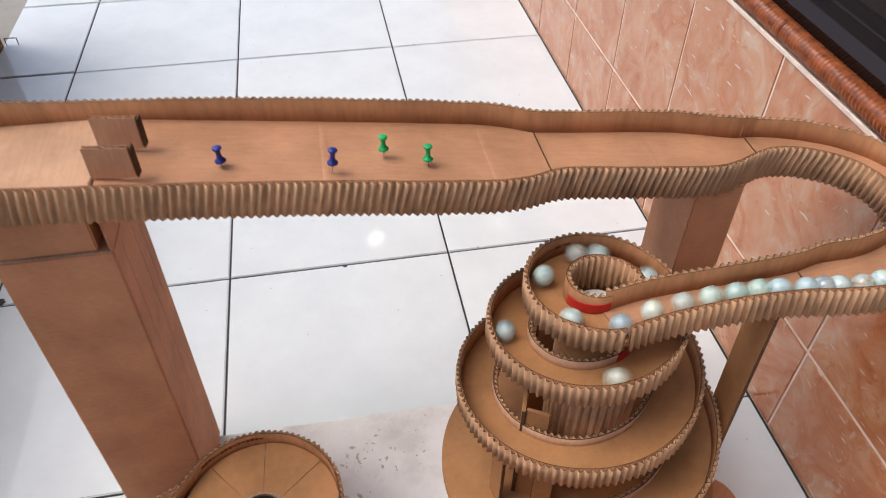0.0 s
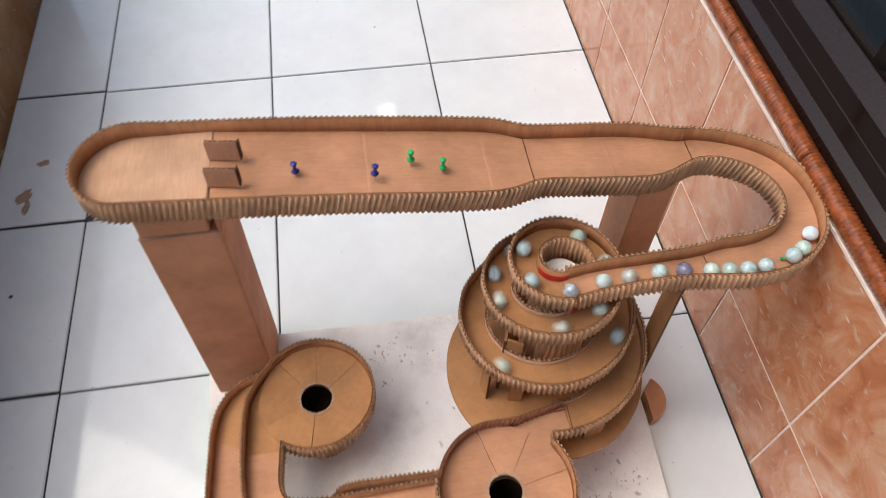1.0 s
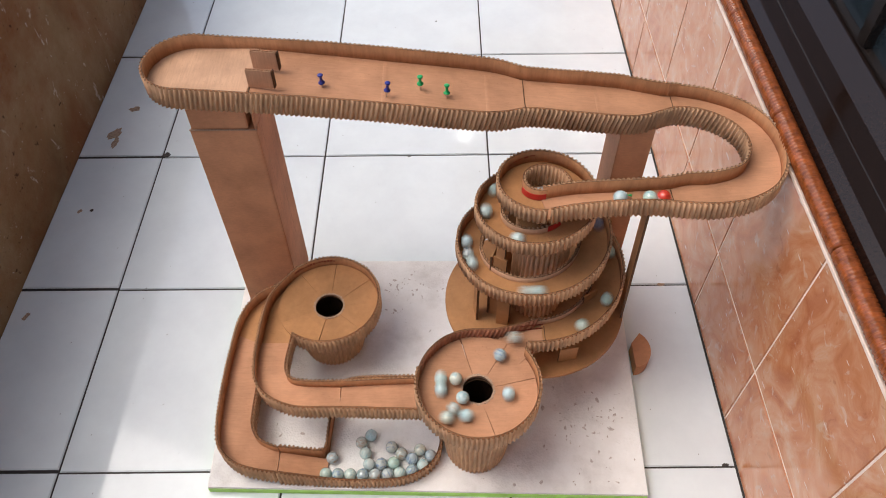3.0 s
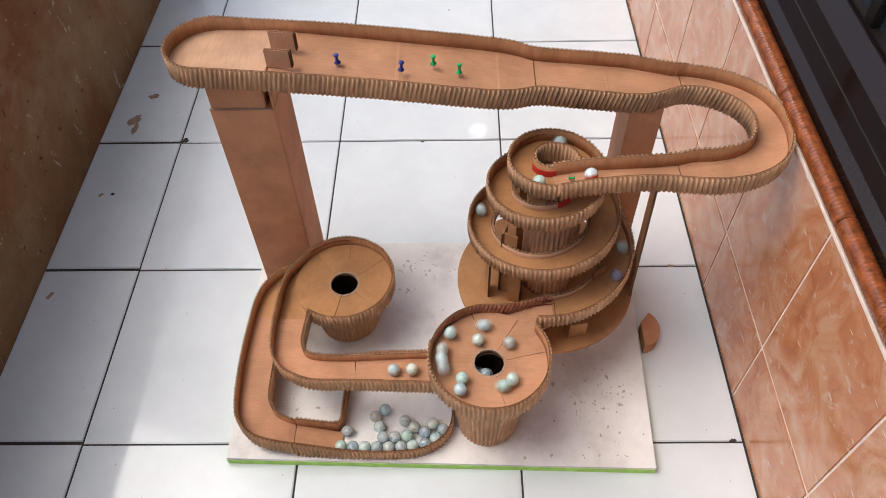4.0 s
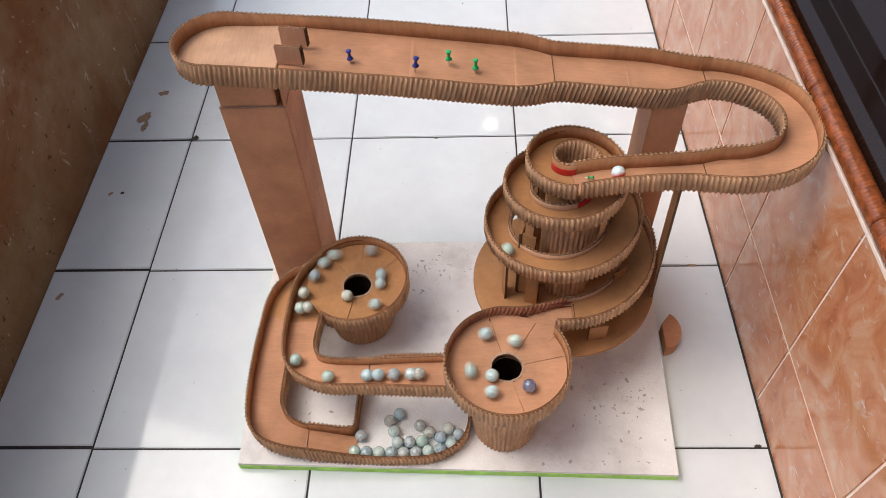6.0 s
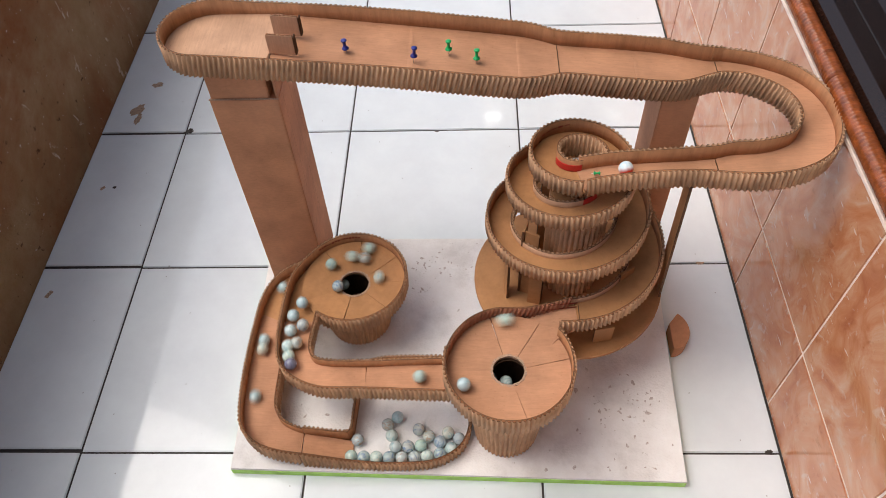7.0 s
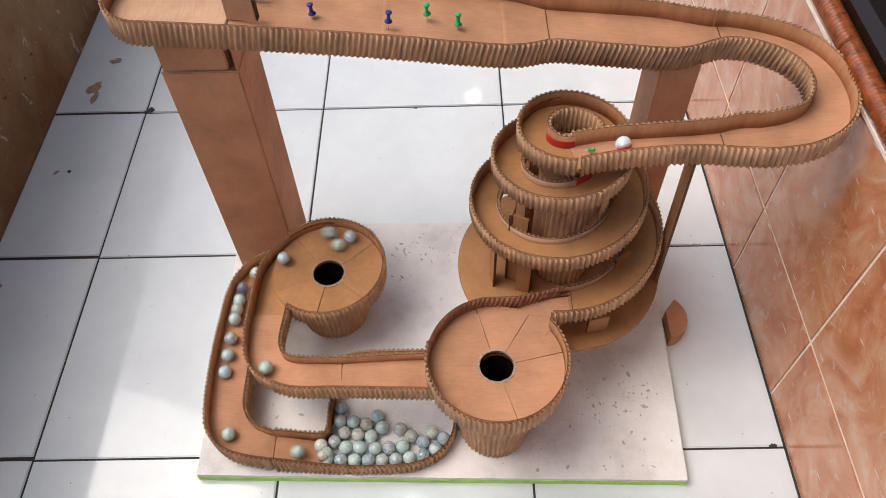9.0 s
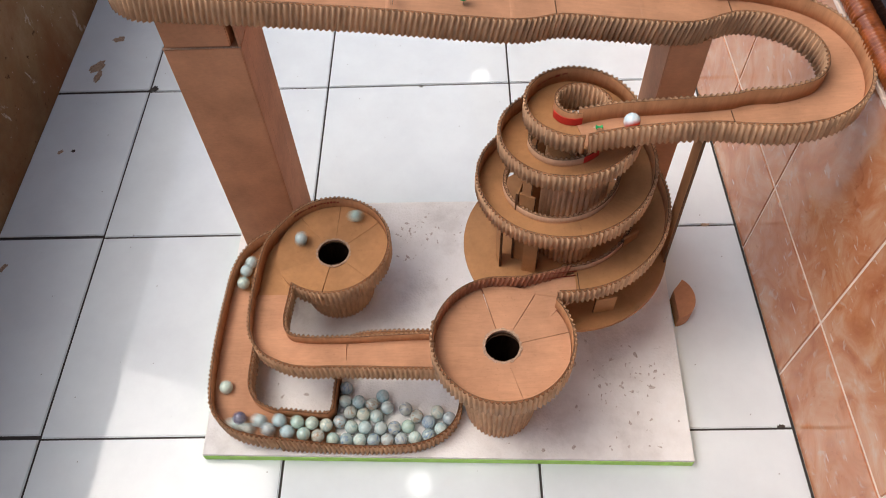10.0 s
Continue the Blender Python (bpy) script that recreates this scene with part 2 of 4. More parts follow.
def wall(name, pts, up, down, side, parent, flute=None, liner=None, pitch=PITCH, depth=DEPTH, lean=0.0):
    """A strip of single-faced corrugated board on edge along pts (on the deck): a smooth liner that faces the deck and flutes on the side given (+1: left of the way)."""
    p = resample(pts, pitch / 8)
    t = np.gradient(p[:, :2], axis=0)
    t /= np.linalg.norm(t, axis=1)[:, None] + 1e-9
    nrm = np.stack([-t[:, 1], t[:, 0]], 1) * side
    th = 0.0007
    def sheet(off_a, off_b, mat, nm, jag, owner):
        bm = bmesh.new()
        rows = []
        for i in range(len(p)):
            j = jag[i]
            k = max(0, min(len(p) - 1, i + int(round(lean / (pitch / 8)))))
            a_top, b_top = p[i, :2] + nrm[i] * off_a[i], p[i, :2] + nrm[i] * off_b[i]
            a_bot, b_bot = p[k, :2] + nrm[k] * off_a[i], p[k, :2] + nrm[k] * off_b[i]
            zt, zb = p[i, 2] + up + j, (BZ + 0.0004 if down is None else p[k, 2] - down + j * 0.5)
            rows.append([bm.verts.new((*a_top, zt)), bm.verts.new((*b_top, zt)), bm.verts.new((*b_bot, zb)), bm.verts.new((*a_bot, zb))])
        for a, b in zip(rows, rows[1:]):
            for k in range(4):
                bm.faces.new((a[k], b[k], b[(k + 1) % 4], a[(k + 1) % 4]))
        bm.faces.new(rows[0])
        bm.faces.new(rows[-1][::-1])
        ob = put(nm, bm, mat, owner, smooth=False)
        ob.data.materials.append(EDGE)
        for f in ob.data.polygons:
            if f.index % 4 == 0 and f.index < 4 * (len(p) - 1):
                f.material_index = 1
            f.use_smooth = f.index % 4 in (1, 3) and f.index < 4 * (len(p) - 1)
        return ob
    n = len(p)
    slow = np.array([noise.noise(Vector((q[0] * 40, q[1] * 40, q[2] * 40))) for q in p]) * 0.0006
    ph = np.arange(n) / 8.0 * 2 * np.pi
    wave = ((1 - np.cos(ph)) * 0.5) ** 0.75
    amp = depth * (1 + 0.25 * np.array([noise.noise(Vector((q[0] * 90, q[1] * 90, 3.1))) for q in p]))
    liner_ob = sheet(np.zeros(n), np.full(n, th), liner or LINER, name, slow, parent)
    liner_ob["label"] = "smooth brown paper liner"
    flute_ob = sheet(th + wave * amp, th * 1.9 + wave * amp, flute or FLUTE, "ribbing", slow + 0.0003, liner_ob)
    flute_ob["label"] = "pale corrugated ribbing"
    return liner_ob


def deck(name, a, b, mat, parent, thick=0.003, n=90, label=""):
    """A strip of flat board between two edges with equally many points."""
    bm = bmesh.new()
    def even(pts):
        q = np.array(pts, float)
        d = np.concatenate([[0], np.cumsum(np.linalg.norm(np.diff(q, axis=0), axis=1))])
        s = np.linspace(0, d[-1], n)
        return np.stack([np.interp(s, d, q[:, k]) for k in range(3)], 1)
    rows = []
    for p, q in zip(even(a), even(b)):
        rows.append([bm.verts.new(p), bm.verts.new(q), bm.verts.new((q[0], q[1], q[2] - thick)), bm.verts.new((p[0], p[1], p[2] - thick))])
    for r, s in zip(rows, rows[1:]):
        for k in range(4):
            bm.faces.new((r[k], s[k], s[(k + 1) % 4], r[(k + 1) % 4]))
    bm.faces.new(rows[0])
    bm.faces.new(rows[-1][::-1])
    return put(name, bm, mat, parent, label)


def slab(name, outline, z, thick, mat, parent, label=""):
    """A flat piece with the outline given; z may depend on the place."""
    bm = bmesh.new()
    zf = z if callable(z) else (lambda x, y: z)
    top = [bm.verts.new((x, y, zf(x, y))) for x, y in outline]
    low = [bm.verts.new((x, y, zf(x, y) - thick)) for x, y in outline]
    bm.faces.new(top)
    bm.faces.new(low[::-1])
    for k in range(len(top)):
        bm.faces.new((top[k], low[k], low[(k + 1) % len(top)], top[(k + 1) % len(top)]))
    return put(name, bm, mat, parent, label)


# ---- the setting ----
ground = put("ground", boxed((-60, -60, -0.20), (60, 60, -0.012)), SOIL)
tagged(ground, "grey cement ground round the tiled terrace", "ground", kind="structure")
floor = put("floor", boxed((-0.155, -2.4, -0.010), (0.909, 3.0, -0.0022)), GROUT)
tagged(floor, "white glazed floor tiles with dark dirty joints", "floor", kind="structure")
wall_left = put("wall_left", boxed((-0.30, -2.4, -0.011), (-0.156, 1.335, 0.47), 0.004), PLASTER)
tagged(wall_left, "old low plaster wall, brown stained and flaking", "wall", kind="structure")
wire_bm = bmesh.new()
for lo, hi in (((-0.150, 1.3300, 0.0), (-0.1484, 1.3316, 0.016)), ((-0.1482, 1.3300, 0.0144), (-0.128, 1.3316, 0.016)), ((-0.1278, 1.3300, 0.0), (-0.1262, 1.3316, 0.016))):
    box(wire_bm, lo, hi, 0.0004)
wire = put("wire_stub", wire_bm, plain("rusty_wire", (0.12, 0.075, 0.05), 0.6, 0.3))
tagged(wire, "thin bent rusty wire sticking up beside the wall end", "wire")
wall_right = put("wall_right", boxed((0.9046, -2.4, -0.011), (1.10, 3.0, 0.3608)), GROUT_W)
tagged(wall_right, "low house wall clad in salmon marbled tiles", "wall", kind="structure")
SILL = [(0.9222, 0.3722), (0.9222, 0.3905), (0.9330, 0.3986), (0.9551, 0.3986), (0.9558, 0.3997), (0.9573, 0.3999), (0.9581, 0.3986), (0.9823, 0.3986), (1.0048, 0.4144), (1.0055, 0.4153), (1.0071, 0.4153), (1.0078, 0.4142), (1.0078, 0.3977), (1.1063, 0.3977), (1.1063, 0.3722)]
bm = bmesh.new()
ends = [[bm.verts.new((x, y, z)) for x, z in SILL] for y in (-2.4, 3.0)]
for k in range(len(SILL)):
    bm.faces.new((ends[0][k], ends[0][(k + 1) % len(SILL)], ends[1][(k + 1) % len(SILL)], ends[1][k]))
bm.faces.new(ends[0]), bm.faces.new(ends[1][::-1])
bmesh.ops.translate(bm, verts=[v for v in bm.verts if v.co.z < 0.3725], vec=(0, 0, -0.011))
sill = put("window_sill", bm, GRANITE)
tagged(sill, "polished black granite window sill", "sill", kind="structure")

# twisted glazed trim that caps the wall tiles, in short lengths
trim = tagged(new("trim"), "glazed brown rope-pattern ceramic trim along the tile edge", "trim", kind="structure")
bm = bmesh.new()
NR, RL = 18, 0.2
rows = []
for i in range(241):
    y = -RL / 2 + 0.001 + (RL - 0.002) * i / 240
    twist = i / 240 * 2 * math.pi * 38
    ring = []
    for k in range(NR):
        a = 2 * math.pi * k / NR
        r = 0.0108 * (1 + 0.085 * math.cos(a + twist)) * (0.86 if i in (0, 240) else 1)
        ring.append(bm.verts.new((r * math.cos(a), y, r * math.sin(a))))
    rows.append(ring)
for a, b in zip(rows, rows[1:]):
    for k in range(NR):
        bm.faces.new((a[k], a[(k + 1) % NR], b[(k + 1) % NR], b[k]))
bm.faces.new(rows[0]), bm.faces.new(rows[-1][::-1])
first = put("trim_tile", bm, RAILM, trim, smooth=True)
first.location = (0.9112, -2.233, 0.3742)
for i in range(1, 26):
    o = new("trim_tile", first.data)
    o.parent, o.location = trim, (0.9112, -2.233 + 0.2 * i, 0.3742)

put("grout_bead", boxed((0.9016, -2.4, 0.3590), (0.9034, 3.0, 0.3640), 0.0005), GROUT_W, trim, "pale grout bead under the trim")
put("mortar_strip", boxed((0.9130, -2.4, 0.3612), (0.9220, 3.0, 0.3780), 0.0008), CEMENT, trim, "dark grouted strip behind the trim")

# window above the sill: dark frame in steps, glass, house wall
window = tagged(new("window_1"), "dark brown window frame with dark glass above the sill", "window", kind="structure")
part("bottom_rail", boxed((1.026, -2.4, 0.3980), (1.048, 3.0, 0.4032), 0.001), FRAME_M, window)
stiles = (-1.633, -0.633, 0.367, 1.367, 2.367)
for y in stiles:
    part("mullion", boxed((1.0245, y - 0.011, 0.4034), (1.050, y + 0.011, 1.72), 0.0015), FRAME_M, window)
for y0, y1 in zip((-2.411,) + stiles, stiles + (3.011,)):
    part("pane", boxed((1.036, y0 + 0.0112, 0.4034), (1.041, y1 - 0.0112, 1.72)), GLASS, window)
wall_house = put("wall_house", boxed((1.02, -2.4, 1.7202), (1.25, 3.0, 2.2345)), RENDER_W)
tagged(wall_house, "cream rendered house wall above the window", "wall", kind="structure")
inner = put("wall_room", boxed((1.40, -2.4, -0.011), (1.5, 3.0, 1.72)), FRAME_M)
tagged(inner, "dark room wall behind the window glass", "wall", kind="structure")

# unseen terrace ceiling added to block sky light, with two round lamps seen only as glints in the tiles
wall_back = put("wall_back", boxed((-0.30, -2.55, -0.011), (1.30, -2.42, 2.2345)), RENDER_W)
tagged(wall_back, "plain cream house wall at the terrace end", "wall", kind="structure")
bm = boxed((0.60, -2.55, 2.235), (1.30, 4.2, 2.36), 0.004)
# front extension, added to keep sky light off the lower right
box(bm, (0.30, -2.55, 2.235), (0.5995, -0.10, 2.36), 0.004)
# cross beam, added only to hang the nearer lamp
box(bm, (-0.30, 0.53, 2.235), (0.5995, 0.71, 2.34), 0.004)
sky_blocker = put("ceiling", bm, BEAM)
tagged(sky_blocker, "plain painted unseen ceiling with one cross beam, added to block sky light", "ceiling", kind="structure")
for x, y in ((0.66, 3.06), (0.33, 0.62)):
    lamp = thing("ceiling_lamp", "small round white ceiling lamp, switched on", "lamp", "ceiling lamps")
    part("rim", lathe([(0.052, 2.2345), (0.062, 2.2345), (0.062, 2.205), (0.052, 2.205)], 32, x, y), BEAM, lamp)
    part("diffuser", lathe([(0.0001, 2.208), (0.0515, 2.208), (0.0515, 2.220), (0.0001, 2.220)], 32, x, y), GLOW, lamp, "glowing diffuser")

# ---- foam base ----
base = thing("foam_board", "scuffed white polystyrene board with lime green edge on the tiles", "board")
slab("foam", [(0.208, -0.027), (0.774, -0.043), (0.790, 0.336), (0.205, 0.342)], BZ, 0.0050, FOAM, base)
slab("green_backing", [(0.2077, -0.0275), (0.7743, -0.0435), (0.7904, 0.3364), (0.2046, 0.3424)], 0.0109, 0.0107, LIME, base, "lime green painted underside edge")

rn = random.Random(11)
bm = bmesh.new()
for cx, cy, n, sp in ((0.455, 0.285, 26, 0.018), (0.445, 0.245, 16, 0.022), (0.49, 0.30, 12, 0.03), (0.70, 0.045, 42, 0.030), (0.735, 0.065, 14, 0.015), (0.66, -0.015, 10, 0.03), (0.30, 0.06, 5, 0.02), (0.72, -0.02, 12, 0.03), (0.60, 0.10, 10, 0.05)):
    for k in range(n):
        x, y = rn.gauss(cx, sp), rn.gauss(cy, sp)
        if not (0.22 < x < 0.765 and -0.03 < y < 0.33):
            continue
        r = abs(rn.gauss(0.0006, 0.0006)) + 0.0003
        t_ = rn.uniform(0, 3.1)
        pts = []
        for j in range(7):
            a = j / 7 * 6.283
            q = r * rn.uniform(0.6, 1.4)
            px, py = q * math.cos(a) * rn.uniform(1, 2.4), q * math.sin(a)
            pts.append(bm.verts.new((x + px * math.cos(t_) - py * math.sin(t_), y + px * math.sin(t_) + py * math.cos(t_), BZ + 0.0003)))
        bm.faces.new(pts)
scuffs = put("scuff", bm, plain("foam_scuff", (0.50, 0.45, 0.42), 0.9, scale=500, tone=0.4), base, "scattered grey scuffs in the foam")
scuffs["kind"] = "stuff"

# ---- upper track ----
def deck_z(x):
    return 0.419 if x < 0.30 else 0.419 - 0.1165 * (x - 0.30)


track = thing("marble_track", "long raised cardboard track with corrugated walls and a hairpin turn", "marble track")
far = [(0.228, 0.347), (0.40, 0.344), (0.555, 0.341), (0.585, 0.338), (0.612, 0.3285), (0.64, 0.3285), (0.725, 0.330), (0.752, 0.326), (0.785, 0.3205), (0.802, 0.3225)]
near = [(0.228, 0.251), (0.40, 0.247), (0.555, 0.243), (0.585, 0.247), (0.612, 0.258), (0.64, 0.258), (0.725, 0.256), (0.752, 0.262), (0.785, 0.2805), (0.802, 0.2815)]
far3 = [(x, y, deck_z(x)) for x, y in far]
near3 = [(x, y, deck_z(x)) for x, y in near]
end3 = arc(0.228, 0.299, 0.048, 90, 270, 0.419, 0.419, 28)
ZT, ZL = deck_z(0.802), 0.347
turn_out = [tuple(p) for p in rounded([(0.802, 0.3225, ZT), (0.822, 0.318, 0.3605), (0.844, 0.310, 0.360), (0.868, 0.298, 0.359), (0.888, 0.278, 0.358), (0.899, 0.252, 0.3565), (0.9015, 0.228, 0.3555), (0.899, 0.203, 0.3545), (0.889, 0.178, 0.353), (0.870, 0.158, 0.351), (0.842, 0.1455, 0.349), (0.815, 0.1435, ZL)], 2)]
turn_in = [tuple(p) for p in rounded([(0.802, 0.2815, ZT), (0.820, 0.278, 0.3605), (0.842, 0.266, 0.3595), (0.858, 0.250, 0.358), (0.8645, 0.228, 0.356), (0.862, 0.208, 0.3535), (0.850, 0.194, 0.351), (0.830, 0.187, 0.349), (0.812, 0.1855, ZL)], 2)]
lane_near = [(0.815, 0.1435, ZL), (0.800, 0.1440, 0.3460), (0.772, 0.149, 0.3438), (0.748, 0.1545, 0.3420), (0.70, 0.157, 0.338), (0.663, 0.156, 0.334), (0.645, 0.1545, 0.3312), (0.6335, 0.1528, 0.3298)]
lane_in = [(0.812, 0.1855, ZL), (0.800, 0.186, 0.3465), (0.787, 0.1865, 0.3455), (0.772, 0.183, 0.3438), (0.748, 0.182, 0.3420), (0.70, 0.1835, 0.338), (0.663, 0.185, 0.334), (0.645, 0.1842, 0.3312), (0.6325, 0.1827, 0.3298), (0.6275, 0.1836, 0.3292)]
# start pad and long deck
slab("start_pad", [p[:2] for p in end3] + [(0.296, 0.2495), (0.302, 0.3455)], 0.4195, 0.003, KRAFT_PAD, track, "pale round-ended start pad")
split = lambda pts, a, b: [(x, y, deck_z(x)) for x, y in pts if a <= x <= b]
deck("deck_board", [(0.302, 0.3455, deck_z(0.302))] + split(far, 0.35, 0.613), [(0.296, 0.2495, deck_z(0.296))] + split(near, 0.35, 0.613), KRAFT, track)
deck("deck_board", [(0.6125, 0.3285, deck_z(0.6125))] + split(far, 0.63, 0.79) + [(0.7940, 0.3213, deck_z(0.794))], [(0.6125, 0.258, deck_z(0.6125))] + split(near, 0.63, 0.79) + [(0.7940, 0.2810, deck_z(0.794))], KRAFT, track)
deck("turn_board", [(0.7945, 0.3213, deck_z(0.7945))] + turn_out + lane_near[1:3], [(0.7945, 0.2810, deck_z(0.7945))] + turn_in + lane_in[1:4], KRAFT, track)
deck("lane_board", [(0.7713, 0.149, 0.3437)] + lane_near[3:], [(0.7713, 0.183, 0.3437)] + lane_in[4:], KRAFT, track)
UP, DOWN = 0.019, 0.0085
wall("outer_wall", [tuple(p) for p in rounded(far3[::-1], 2)] + end3[1:] + [tuple(p) for p in rounded(near3, 2)][1:] + turn_in[1:] + [tuple(p) for p in rounded(lane_in, 2)][1:], UP, DOWN, -1, track, lean=-0.0055)
wall("turn_wall", [(0.79, 0.321, deck_z(0.79))] + turn_out + [tuple(p) for p in rounded(lane_near, 2)][1:], UP - 0.0015, DOWN - 0.001, 1, track, lean=-0.0020)


def leg(name, cx, cy, z0, z1, w, d, turn, mat, parent, label=""):
    """A flat upright strip of board."""
    ob = put(name, boxed((-w / 2, -d / 2, z0), (w / 2, d / 2, z1), 0.0003), mat, parent, label)
    ob.data.materials.append(EDGE)
    for f in ob.data.polygons:
        f.material_index = int(abs(f.normal[0 if w > d else 1]) > 0.9)
    ob.matrix_basis = pose(cx, cy, 0, 0, 0, turn)
    return ob


# gate flaps on the deck
def gate_flap(x, y, z, turn, w, h):
    g = thing("gate_flap", "small upright cut of corrugated cardboard standing on the track", "cardboard flap", "gate flaps")
    part("front_sheet", boxed((0, -0.0018, 0), (w, -0.0012, h), 0.0002), KRAFT_PAD, g)
    part("back_sheet", boxed((0, 0.0012, 0), (w, 0.0018, h), 0.0002), KRAFT, g)
    bm = bmesh.new()
    n = 24
    rows = []
    for k in range(n + 1):
        xx, yy = 0.0004 + (w - 0.0008) * k / n, (-0.0010 if k % 4 in (0, 1) else 0.0010)
        rows.append([bm.verts.new((xx, yy - 0.00018, 0.0004)), bm.verts.new((xx, yy + 0.00018, 0.0004)), bm.verts.new((xx, yy + 0.00018, h - 0.0003)), bm.verts.new((xx, yy - 0.00018, h - 0.0003))])
    for a, b in zip(rows, rows[1:]):
        for k in range(4):
            bm.faces.new((a[k], b[k], b[(k + 1) % 4], a[(k + 1) % 4]))
    bm.faces.new(rows[0]), bm.faces.new(rows[-1][::-1])
    part("fluting", bm, FLUTE, g, "pale zigzag fluting seen in the cut edge")
    part("folded_edge", boxed((w + 0.0002, -0.0017, 0), (w + 0.0016, 0.0052, h - 0.0012), 0.0003), EDGE, g, "dark folded side edge")
    g.matrix_basis = pose(x, y, z, 0, 0, turn)
    return g


gate_flap(0.2990, 0.2760, 0.4197, -7, 0.0290, 0.0235)
gate_flap(0.2990, 0.3095, 0.4197, -8, 0.0300, 0.0240)


def push_pin(colour, name, k=1.0, out=0.0):
    g = thing("push_pin", name, "push pin", "push pins")
    part("handle", lathe([(0.0001, 0.0205), (0.0030, 0.0204), (0.0043, 0.0196), (0.0045, 0.0183), (0.0036, 0.0172), (0.0026, 0.0155), (0.0023, 0.0125), (0.0027, 0.0085), (0.0040, 0.0068), (0.0052, 0.0058), (0.0053, 0.0046), (0.0044, 0.0040), (0.0001, 0.0040)], 20, k=k), colour, g, smooth=True)
    part("needle", lathe([(0.0001, 0.0041), (0.0006, 0.0040), (0.0006, -0.002 - out), (0.0001, -0.004 - out)], 8, k=k), STEEL, g, "steel needle")
    return g


PIN_B, PIN_G = "blue plastic push pin stuck upright in the cardboard deck", "green plastic push pin stuck upright in the cardboard deck"
for i, (x, y, col, tilt, lift) in enumerate(((0.379, 0.2870, BLUE, -3, 0), (0.453, 0.2775, BLUE, 4, 0.0045), (0.4905, 0.2960, GREEN, -2, 0.003), (0.521, 0.2855, GREEN, 5, 0.0008))):
    push_pin(col, PIN_B if i < 2 else PIN_G, 0.74, lift / 0.74).matrix_basis = pose(x, y, deck_z(x) + 0.0015 + lift, 4 * (i % 2), tilt, 40 * i)

def seam(x, y0, y1, w, parent, lift=0.0006, z=None):
    bm = bmesh.new()
    n = 14
    rows = []
    for k in range(n + 1):
        y = y0 + (y1 - y0) * k / n
        dx = 0.0005 * noise.noise(Vector((x * 50, y * 160, 0)))
        zz = (deck_z(x) if z is None else z) + lift
        rows.append([bm.verts.new((x + dx - w / 2, y, zz)), bm.verts.new((x + dx + w / 2, y, zz)), bm.verts.new((x + dx + w / 2, y, zz - 0.0012)), bm.verts.new((x + dx - w / 2, y, zz - 0.0012))])
    for a, b in zip(rows, rows[1:]):
        for k in range(4):
            bm.faces.new((a[k], b[k], b[(k + 1) % 4], a[(k + 1) % 4]))
    bm.faces.new(rows[0]), bm.faces.new(rows[-1][::-1])
    return put("seam", bm, EDGE, parent, "dark cut joint between boards")


seam(0.6125, 0.2595, 0.3275, 0.0010, track)
seam(0.299, 0.2520, 0.275, 0.0014, track, 0.0009)
seam(0.301, 0.310, 0.3445, 0.0008, track, 0.0009)
seam(0.7943, 0.2830, 0.320, 0.0010, track)
seam(0.7713, 0.1505, 0.1815, 0.0009, track, 0.0005, 0.3437)

for x, y0, y1 in ((0.448, 0.2475, 0.3405), (0.568, 0.246, 0.336), (0.70, 0.259, 0.326)):
    bm = bmesh.new()
    rows = []
    for k in range(9):
        y = y0 + (y1 - y0) * k / 8
        xx = x + 0.0012 * noise.noise(Vector((x * 30, y * 60, 2)))
        rows.append([bm.verts.new((xx + d, y, deck_z(xx) + h)) for d, h in ((-0.003, 0.0001), (-0.0006, 0.00035), (0.0006, 0.00035), (0.003, 0.0001))])
    for a, b in zip(rows, rows[1:]):
        for k in range(3):
            bm.faces.new((a[k], b[k], b[k + 1], a[k + 1]))
    put("fold", bm, KRAFT, track, "faint raised fold in the deck")

# ---- pillars under the track ----
pillar = thing("cardboard_pillar", "tall square cardboard box pillar, folded at the corners", "pillar", "track pillars")
def tube(name, x0, x1, y0, y1, z0, z1, parent):
    bm = bmesh.new()
    box(bm, (x0, y0, z0), (x1, y1, z1), 0.0012)
    return put(name, bm, KRAFT_BOX, parent)
tube("shaft", 0.2205, 0.299, 0.262, 0.347, BZ + 0.0004, 0.3665, pillar)
tube("head", 0.2225, 0.2895, 0.2635, 0.340, 0.3668, 0.4160, pillar)
part("side_flap", boxed((0.2966, 0.2625, 0.3668), (0.2990, 0.347, 0.4085), 0.0004), KRAFT_BOX, pillar, "upright side flap beside a dark slit")
slab("lip", [(0.2204, 0.2614), (0.2991, 0.2614), (0.2991, 0.2634), (0.2204, 0.2634)], 0.3675, 0.0009, FRAYED, pillar, "worn cut edge of the box")
bm = bmesh.new()
for y, z in ((0.282, 0.20), (0.313, 0.12), (0.331, 0.25)):
    box(bm, (0.29905, y, z), (0.29915, y + 0.0004, 0.36))
part("crease", bm, LINER, pillar, "faint upright creases in the side")
pillar2 = thing("cardboard_pillar", "square cardboard box pillar in the shade behind the tower", "pillar", "track pillars")
tube("shaft", 0.7265, 0.7665, 0.262, 0.322, BZ + 0.0004, deck_z(0.7665) - 0.0035, pillar2)

